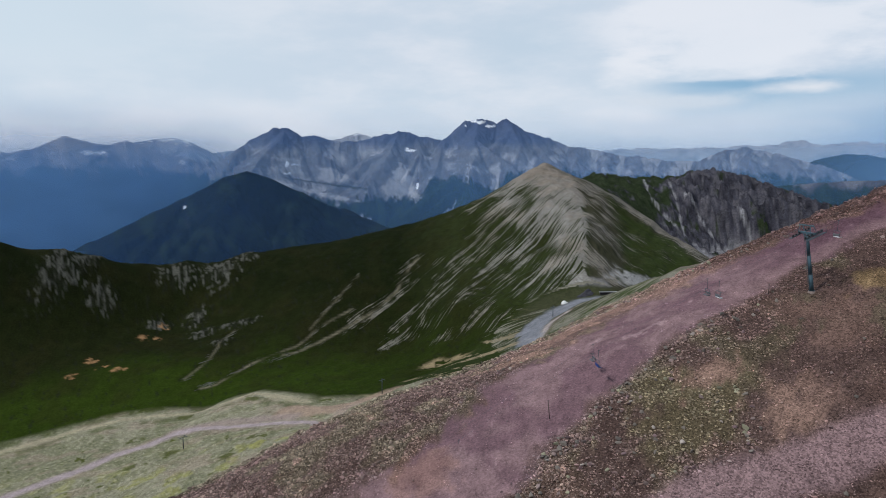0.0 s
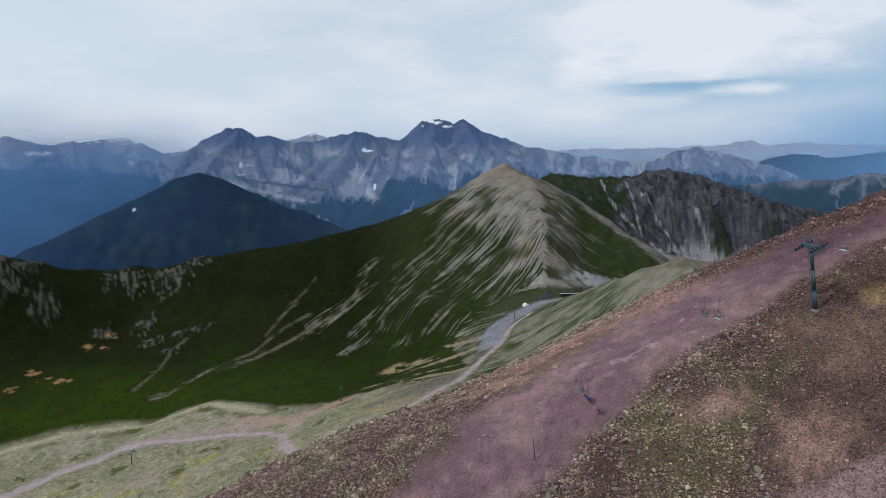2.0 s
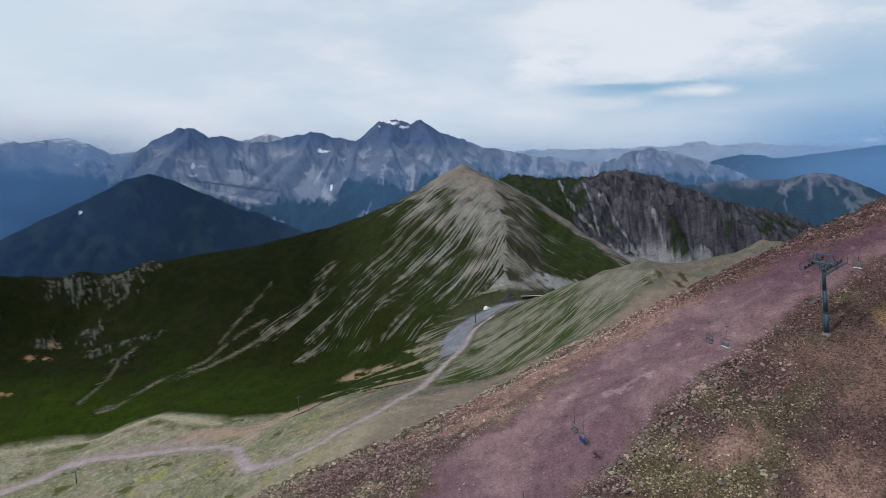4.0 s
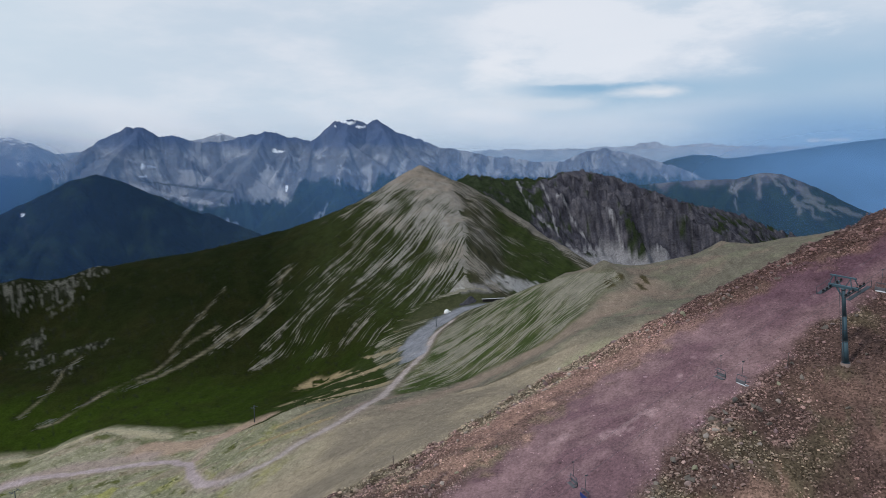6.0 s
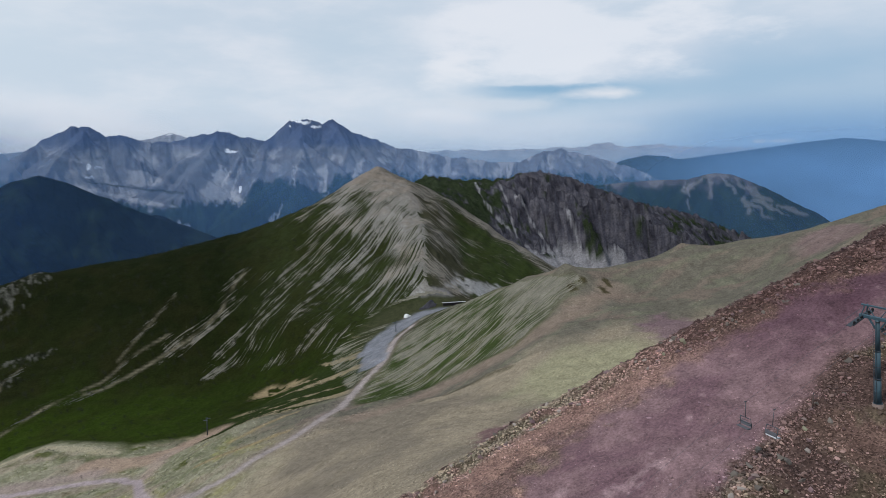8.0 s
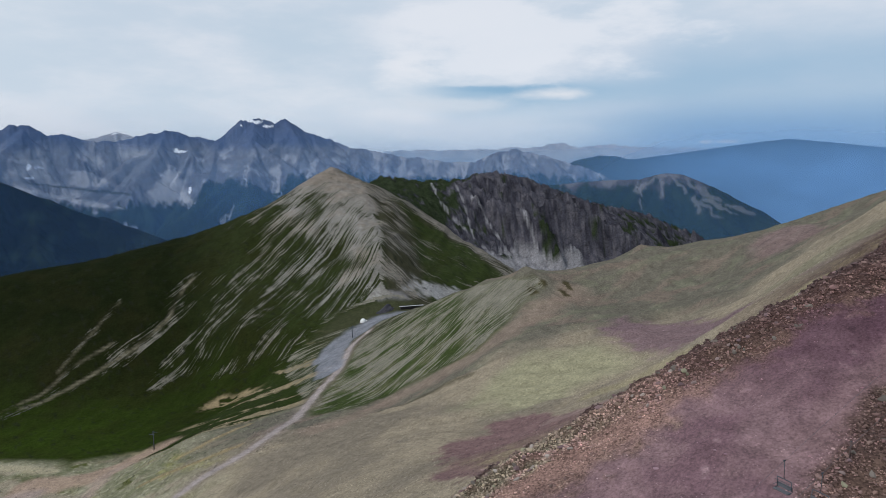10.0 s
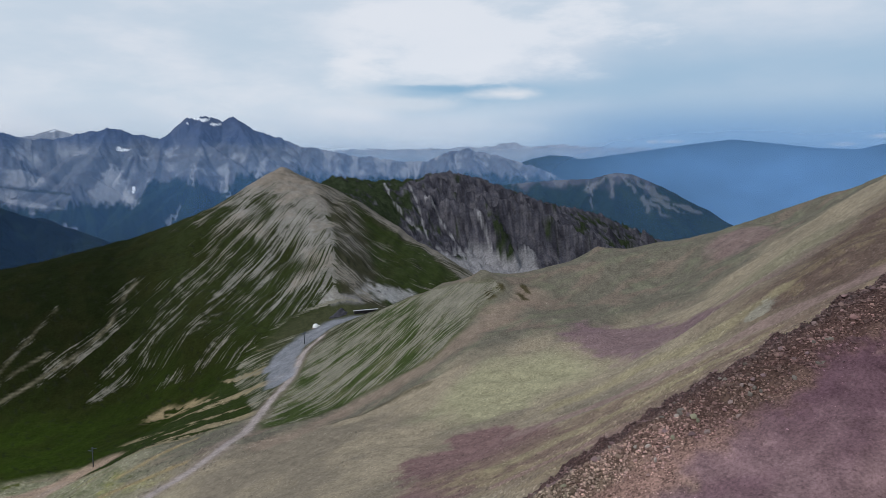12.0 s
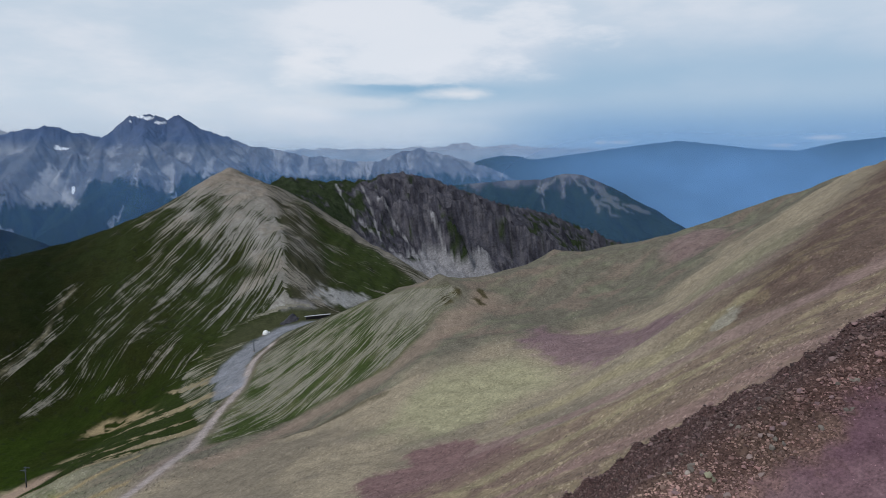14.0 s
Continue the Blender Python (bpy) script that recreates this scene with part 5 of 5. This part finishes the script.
    return pylon


make_pylon()


def make_rope(side):
    bm = fresh()
    steps = [-66 + 6 * i for i in range(25)]
    for a, b in zip(steps, steps[1:]):
        tube(bm, rope_point(side, a), rope_point(side, b), 0.012, n=5, caps=False)
    rope = part("haul_rope", bm, STEEL_DARK)
    tagged(rope, "thin dark steel haul rope of the chairlift", "cable", "haul ropes")


make_rope(-1)
make_rope(1)


def make_chair(pad, label, seat_drop):
    """A chair for four on its hanger; the origin is the grip on the rope, x runs across the rope."""
    chair = new("lift_chair")
    tagged(chair, label, "chairlift chair", "chairs on the lift")
    part("grip", beam(fresh(), (0, -0.16, 0), (0, 0.16, 0), 0.08, 0.1), STEEL_DARK, chair)
    part("hanger", tube(fresh(), (0, 0, 0), (0, 0.1, -seat_drop + 1.15), 0.032, n=8), STEEL_DARK, chair)
    part("yoke", beam(fresh(), (-0.75, 0.1, -seat_drop + 1.1), (0.75, 0.1, -seat_drop + 1.1), 0.07, 0.07), STEEL_DARK, chair)
    for s in (-1, 1):
        part("side_frame", tube(fresh(), (s * 0.75, 0.1, -seat_drop + 1.1), (s * 0.78, 0.28, -seat_drop + 0.1), 0.035, n=8), STEEL_DARK, chair)
        part("side_frame", tube(fresh(), (s * 0.78, 0.28, -seat_drop + 0.1), (s * 0.78, -0.35, -seat_drop), 0.035, n=8), STEEL_DARK, chair)
        part("armrest", tube(fresh(), (s * 0.77, 0.22, -seat_drop + 0.45), (s * 0.77, -0.3, -seat_drop + 0.42), 0.03, n=8), STEEL_DARK, chair)
    part("seat", beam(fresh(), (-0.77, -0.06, -seat_drop), (0.77, -0.06, -seat_drop), 0.52, 0.1), pad, chair)
    part("backrest", beam(fresh(), (-0.77, 0.27, -seat_drop + 0.36), (0.77, 0.27, -seat_drop + 0.36), 0.07, 0.42), GREY_PAD if pad is WHITE_PAD else pad, chair)
    part("safety_bar", tube(fresh(), (-0.72, -0.2, -seat_drop + 0.95), (0.72, -0.2, -seat_drop + 0.95), 0.025, n=6), STEEL_DARK, chair)
    return chair


HANG = 2.9
TURN_Z = math.degrees(math.atan2(-ROPE_WAY.x, ROPE_WAY.y)) + 180


def chair_pose(side, s, flip):
    p = rope_point(side, s)
    return pose(p.x, p.y, p.z, 0, 0, TURN_Z + (180 if flip else 0))


chair_white = make_chair(WHITE_PAD, "lift chair with a pale seat hanging from its rope", HANG)
chair_white.matrix_basis = chair_pose(-1, -17.0, False)
copy_thing(chair_white, chair_pose(-1, 4.6, False))
chair_blue = make_chair(BLUE_PAD, "lift chair with a dark blue seat cover", HANG)
chair_blue.matrix_basis = chair_pose(-1, -38.4, False)
chair_grey = make_chair(GREY_PAD, "lift chair with dull grey slatted seat seen from behind", HANG)
chair_grey.matrix_basis = chair_pose(1, -17.4, True)
copy_thing(chair_grey, chair_pose(-1, -62.6, False))
copy_thing(chair_grey, chair_pose(1, -38.2, True))


# ---------------------------------------------------------------- far lift towers, posts and the pass
def make_tower(x, y, tall, arm, turn, label):
    tower = new("lift_tower")
    z = height_at(x, y)
    tower.matrix_basis = pose(x, y, z, 0, 0, turn)
    tagged(tower, label, "lift tower", "far lift towers")
    part("footing", tube(fresh(), (0, 0, -1.5), (0, 0, 0.3), 1.0, 0.9, 14), CONCRETE, tower)
    part("mast", tube(fresh(), (0, 0, 0.2), (0, 0, tall), 0.5, 0.32, 14), STEEL_DARK, tower)
    part("crossarm", beam(fresh(), (-arm, 0, tall), (arm, 0, tall), 0.4, 0.45), STEEL_DARK, tower)
    for s in (-1, 1):
        part("sheave_beam", beam(fresh(), (s * arm, -2.2, tall - 0.3), (s * arm, 2.2, tall + 0.2), 0.5, 0.5), STEEL_DARK, tower)
        part("strut", beam(fresh(), (s * arm * 0.8, 0, tall), (s * arm * 0.55, 0, tall + 1.6), 0.14, 0.14, (0, 1, 0)), STEEL_DARK, tower)
    part("service_beam", beam(fresh(), (-arm * 0.6, 0, tall + 1.6), (arm * 0.6, 0, tall + 1.6), 0.18, 0.2), STEEL_DARK, tower)
    return tower


make_tower(-62, 689, 14.5, 2.6, 70, "slim dark lift tower at the edge of the meadow")
make_tower(-246, 632, 11.5, 3.2, 60, "dark T-shaped lift tower on the pale meadow")
make_tower(125, 775, 11.0, 3.0, 40, "dark lift tower on the grey gravel below the pass")


def make_post(x, y, tall, lean, label):
    post = new("marker_post")
    post.location = (x, y, height_at(x, y) - 0.3)
    tagged(post, label, "post", "marker posts")
    part("shaft", tube(fresh(), (0, 0, 0), (lean, 0, tall), 0.08, 0.07, 8), POST_WOOD, post)
    part("cap", tube(fresh(), (lean, 0, tall), (lean, 0, tall + 0.06), 0.09, 0.05, 8), STEEL_DARK, post)


make_post(18.0, 112.6, 3.5, -0.35, "thin rusty post leaning on the red piste")
make_post(60.4, 127.2, 2.2, 0.1, "short thin rod among stones beside the pylon")
make_post(9.0, 158.0, 2.6, 0.0, "thin post on the rubble brow")


def make_shed():
    shed = new("long_shed")
    x, y = 199, 812
    z = max(height_at(189, 816), height_at(209, 809)) - 1.2
    shed.matrix_basis = pose(x, y, z, 0, 0, -8)
    tagged(shed, "long low shed with a pale roof and dark open front", "shed")
    part("roof", beam(fresh(), (-13.5, 0.6, 4.3), (13.5, 0.6, 5.4), 6.5, 0.35, (0, 0.13, 1)), ROOF_TIN, shed, "pale sheet-metal roof")
    part("wall", beam(fresh(), (-12.5, 1.6, 2.0), (12.5, 1.6, 2.3), 4.2, 3.9), DARK_WALL, shed, "dark boarded wall")
    part("deck", beam(fresh(), (-13, -1.4, 0.2), (13, -1.4, 0.4), 5.0, 0.5), DARK_WALL, shed)
    for i in range(6):
        u = -12.5 + 5 * i
        part("post", beam(fresh(), (u, -2.4, -2.5), (u, -2.4, 4.2 + 0.026 * (u + 13.5)), 0.3, 0.3, (1, 0, 0)), DARK_WALL, shed)


def make_dome():
    dome = new("dome_tent")
    x, y = 144, 812
    dome.location = (x, y, height_at(x, y))
    tagged(dome, "white round dome tent on the gravel of the pass", "tent")
    bm = fresh()
    bmesh.ops.create_uvsphere(bm, u_segments=20, v_segments=12, radius=3.3)
    for v in list(bm.verts):
        if v.co.z < -0.7:
            v.co.z = -0.7
        v.co.z *= 1.15
    for f in bm.faces:
        f.smooth = True
    part("shell", bm, CANVAS, dome)
    part("porch", beam(fresh(), (2.6, -0.6, 0.9), (4.4, -1.0, 0.9), 1.6, 2.0), CANVAS, dome)
    part("door", beam(fresh(), (4.42, -1.0, 0.85), (4.48, -1.0, 0.85), 0.9, 1.7), DARK_WALL, dome, "dark doorway")
    part("platform", tube(fresh(), (0, 0, -1.6), (0, 0, -0.6), 4.2, 4.0, 24), CONCRETE, dome)


make_shed()
make_dome()

# ---------------------------------------------------------------- stones
STONE = bpy.data.materials.new("loose_stone")
STONE.use_nodes = True
t = Nodes(STONE.node_tree)
tint = t.add("ShaderNodeAttribute", attribute_name="tint").outputs["Color"]
chance = t.add("ShaderNodeNewGeometry").outputs["Random Per Island"]
own = t.add("ShaderNodeObjectInfo").outputs["Random"]
place = t.add("ShaderNodeTexCoord").outputs["Object"]
speck = t.noise(place, 5.0, 4.0, 0.7)
v = t.math("ADD", 0.7, t.math("ADD", t.math("MULTIPLY", t.math("FRACT", t.math("ADD", chance, own)), 0.75), t.math("MULTIPLY", speck, 0.4)))
c = t.add("ShaderNodeHueSaturation", {"Value": v, "Saturation": 0.9, "Color": tint}).outputs[0]
t.add("ShaderNodeOutputMaterial", {0: t.add("ShaderNodeBsdfPrincipled", {"Base Color": c, "Roughness": 0.9, "Specular IOR Level": 0.2}).outputs[0]})

ICO = bmesh.new()
bmesh.ops.create_icosphere(ICO, subdivisions=1, radius=1.0)
ICO.verts.ensure_lookup_table()
ICO_V = np.array([v.co[:] for v in ICO.verts])
ICO_F = np.array([[v.index for v in f.verts] for f in ICO.faces])
ICO.free()
RNG = np.random.RandomState(5)


def stone_kinds(n):
    out = []
    for i in range(n):
        # split faces: planes cut a rough ball
        v = ICO_V * 1.5 * (0.8 + 0.45 * RNG.rand(len(ICO_V), 1))
        for k in range(7):
            n = RNG.randn(3)
            n = n / np.linalg.norm(n)
            reach = v @ n
            v = v - np.outer(np.clip(reach - RNG.uniform(0.55, 0.95), 0, None), n)
        out.append(v * np.array([1.3, 0.9, 0.6 + 0.35 * RNG.rand()]))
    return np.array(out)


KINDS = stone_kinds(18)
WEDGE_V = np.array([(-1, -0.8, -0.6), (1, -0.8, -0.6), (1, 0.8, -0.6), (-1, 0.8, -0.6), (-0.5, 0, 0.8), (0.5, 0, 0.8)], float)
WEDGE_F = np.array([(0, 1, 5), (0, 5, 4), (2, 3, 4), (2, 4, 5), (1, 2, 5), (3, 0, 4)])
CHIPS = np.array([(WEDGE_V + np.array([0.7, 0.7, 0.5]) * (RNG.rand(6, 3) - 0.5)) * np.array([1.2, 1.0, 0.8]) for i in range(24)])


def turns(n):
    """Random turns, mostly about the upright."""
    a, b = RNG.rand(n) * 2 * np.pi, (RNG.rand(n) - 0.5) * 1.3
    ca, sa, cb, sb = np.cos(a), np.sin(a), np.cos(b), np.sin(b)
    o = np.zeros(n)
    return np.stack([ca, -sa * cb, sa * sb, sa, ca * cb, -ca * sb, o, sb, cb], -1).reshape(n, 3, 3)


def scatter(count):
    """Places for stones on the bank: thick on the mound and along the brow, thin on the piste and the track."""
    x, y = RNG.uniform(-52, 122, count), RNG.uniform(86, 200, count)
    over = along(x, y, BROW)[0]
    up, low = along(x, y, PISTE_UP)[0], along(x, y, PISTE_LOW)[0]
    n1, n2 = fbm(x / 11, y / 11, 4, 71), fbm(x / 4, y / 4, 3, 401)
    thick = np.clip(0.66 + 1.3 * n2 + 0.5 * fbm(x / 17, y / 17, 2, 405), 0.15, 1)
    lip = np.maximum(smooth(over + 5 * n2 + 2 * n1, -9, -5.5), smooth(up + 3 * n2, -1, 1.5) * smooth(x, 24, 10)) * smooth(over, 3, -0.5)
    mound = smooth(low, 1, -1.5)
    strewn = smooth(up, -4, 3) * (1 - lip) * (over < 0)
    piste = (1 - lip) * (1 - mound) * (over < 0) * (1 - strewn)
    earth = bare_earth(x, y) + np.exp(-(((x - 77) / 6) ** 2 + ((y - 122) / 4) ** 2))
    track = band(x, y, TRACK, 3.4, 1.0, 87, 0.35)
    edge = np.exp(-((low + 1.0) / 2.2) ** 2)
    density = np.maximum(np.maximum(lip * np.clip(thick + 0.2, 0, 1) * (1 - 0.65 * smooth(earth + 0.6 * n2, 0.3, 0.7)) * (0.95 - 0.12 * smooth(x, 50, 66)), mound * thick * (1 - 0.85 * smooth(earth + 0.5 * n2, 0.25, 0.7)) * (1 - 0.95 * track)), np.maximum(0.06 * piste * np.clip(0.5 + 2 * n2, 0.2, 2) + 0.42 * strewn * np.clip(0.35 + 2.2 * n2 + 0.8 * n1, 0.03, 1), 0.85 * edge))
    density = np.where(over > 1, 0.7 * smooth(over, 40, 30) * thick * smooth(x, 0, 30), density)
    keep = RNG.rand(count) < density
    x, y, over, lip, mound, n2, edge, piste = [a[keep] for a in (x, y, over, lip, mound, n2, edge, piste)]
    size = 0.06 + 0.1 * RNG.rand(len(x)) ** 2.4 + 0.05 * np.clip(n2, 0, 1) * RNG.rand(len(x))
    size = size * (1 + 0.25 * lip * np.clip(1 - piste, 0, 1)) * (1 + 0.35 * edge) * (1 - 0.3 * piste)
    chance = RNG.rand(len(x))
    size = np.where(chance < 0.05, size * 1.9, np.where(chance < 0.056, size * 2.6, size))
    size = np.minimum(size, 0.42) * (1 - 0.25 * smooth(x, 46, 60) * smooth(over, -6, -9)) * (1 + 0.3 * smooth(over, 0, 3))
    return x, y, size * (0.9 + 0.2 * mound)


def scatter_stones():
    x, y, size = scatter(440000)
    z, heap, *rest = shape(x, y)
    ok = heap > -1
    x, y, z, size = x[ok], y[ok], z[ok], size[ok]
    over = along(x, y, BROW)[0]
    tint = colours_bank(x, y, over)[0]
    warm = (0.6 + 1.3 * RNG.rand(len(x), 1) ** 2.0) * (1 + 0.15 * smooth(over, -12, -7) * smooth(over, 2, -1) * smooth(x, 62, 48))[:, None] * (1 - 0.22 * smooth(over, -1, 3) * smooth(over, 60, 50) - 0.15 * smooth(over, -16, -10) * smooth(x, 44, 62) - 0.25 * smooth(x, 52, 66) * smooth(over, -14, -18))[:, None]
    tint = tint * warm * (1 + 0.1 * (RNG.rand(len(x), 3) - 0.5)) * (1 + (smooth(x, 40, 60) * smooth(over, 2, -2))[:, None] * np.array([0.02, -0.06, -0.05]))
    near = np.argsort(-size * (np.hypot(x - 45, y - 122) < 42))[:300]
    rest = np.setdiff1d(np.arange(len(x)), near)
    k = len(ICO_V)
    for name, which, kinds, tris, label in (("rubble", rest[size[rest] >= 0.17], KINDS, ICO_F, "loose grey, red and lichened rubble strewn over the bank"), ("gravel", rest[size[rest] < 0.17], CHIPS, WEDGE_F, "small broken stones lying on the red bank")):
        shapes = kinds[RNG.randint(0, len(kinds), len(which))]
        R = turns(len(which))
        verts = np.einsum("nij,nkj->nki", R, shapes) * size[which][:, None, None]
        verts = verts + np.stack([x[which], y[which], z[which] + 0.3 * size[which]], -1)[:, None, :]
        n = shapes.shape[1]
        faces = (tris[None] + (np.arange(len(which)) * n)[:, None, None]).reshape(-1, 3)
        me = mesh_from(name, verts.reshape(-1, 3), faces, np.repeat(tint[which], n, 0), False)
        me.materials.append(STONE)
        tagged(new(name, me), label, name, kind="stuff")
    # the larger stones singly, on a few shared meshes
    bank_ob = bpy.data.objects["ground_bank"]
    shades = (lin(122, 104, 98), lin(128, 124, 100), lin(112, 90, 90), lin(150, 138, 128), lin(100, 92, 84))
    shared = []
    for i, s in enumerate(KINDS):
        for j, shade in enumerate(shades):
            stone = mesh_from("stone", s, ICO_F, np.tile(np.array(shade[:3]), (k, 1)), False)
            stone.materials.append(STONE)
            shared.append(stone)
    for i in near:
        best = int(np.argmin([np.abs(np.array(s[:3]) - tint[i]).sum() for s in shades]))
        ob = new("stone", shared[RNG.randint(0, len(KINDS)) * len(shades) + best])
        ob.matrix_basis = pose(x[i], y[i], z[i] + 0.2 * size[i], RNG.uniform(-30, 30), RNG.uniform(-30, 30), RNG.uniform(0, 360)) @ Matrix.Diagonal((size[i], size[i], size[i], 1))
        ob.parent = bank_ob


def make_outcrop():
    """The dark heap of broken rock by the pass."""
    bm = fresh()
    bmesh.ops.create_icosphere(bm, subdivisions=4, radius=1.0)
    for v in bm.verts:
        p = v.co.copy()
        n = noise.fractal(p * 2.2, 1.0, 2.0, 4)
        lump = max(0.0, 1 - math.hypot(p.x - 0.2, p.y)) ** 0.9
        v.co = Vector((p.x * 10.5, p.y * 6.0, (8.5 * lump if p.z > 0 else -2.0))) * (1 + 0.25 * n)
    rock = part("rock_outcrop", bm, DARK_ROCK)
    rock.matrix_basis = pose(172, 822, height_at(172, 822) - 0.5, 0, 0, 15)
    tagged(rock, "dark heap of broken rock beside the gravel pass", "rock")


DARK_ROCK = simple_material("dark_wet_rock", lin(58, 56, 62), 0.85, 0, 30.0, 0.5, 0.6)
make_outcrop()
scatter_stones()


def scatter_tussocks(count, west, east_end, nearest, farthest, small, large, label):
    """Low lumps of turf and stone that roughen a slope."""
    a, r = np.radians(RNG.uniform(west, east_end, count)), np.exp(RNG.uniform(np.log(nearest), np.log(farthest), count))
    x, y = 10 + r * np.sin(a), 70 + r * np.cos(a)
    z, heap, north, east, hard, spur, over = shape(x, y)
    ok = (heap < 0) & (north < 0.1) & (spur < 0.2) & (RNG.rand(count) < np.clip(0.6 + 1.2 * fbm(x / 13, y / 13, 3, 411), 0.1, 1))
    ok &= np.minimum(np.abs(along(x, y, HILL_PATH)[0]), np.minimum(np.abs(along(x, y, ROAD_WEST)[0]), np.abs(along(x, y, ROAD_UP)[0]))) > 5
    x, y, z = x[ok], y[ok], z[ok]
    tint = colours_ground(x, y, z, spur[ok], north[ok])[0] * (0.55 + 0.5 * RNG.rand(len(x), 1))
    size = small + large * RNG.rand(len(x)) ** 2
    turn = RNG.rand(len(x)) * 2 * np.pi
    ring = np.stack([np.stack([np.cos(turn + k * np.pi / 2), np.sin(turn + k * np.pi / 2), np.full(len(x), -0.5)], -1) * RNG.uniform(0.8, 1.4, (len(x), 1)) for k in range(4)], 1)
    top = np.stack([RNG.uniform(-0.3, 0.3, len(x)), RNG.uniform(-0.3, 0.3, len(x)), RNG.uniform(0.5, 0.9, len(x))], -1)[:, None]
    verts = np.concatenate([ring, top], 1) * size[:, None, None] + np.stack([x, y, z], -1)[:, None]
    faces = (np.array([(0, 1, 4), (1, 2, 4), (2, 3, 4), (3, 0, 4)])[None] + (np.arange(len(x)) * 5)[:, None, None]).reshape(-1, 3)
    me = mesh_from("tussocks", verts.reshape(-1, 3), faces, np.repeat(tint, 5, 0), False)
    me.materials.append(STONE)
    tagged(new("tussocks", me), label, "tussocks", kind="stuff")


scatter_tussocks(105000, 2, 66, 130, 560, 0.22, 0.42, "low stony tussocks dotting the tan hillside")
scatter_tussocks(36000, -36, 6, 430, 760, 0.35, 0.9, "grey-green hummocks and stones on the pale meadow")
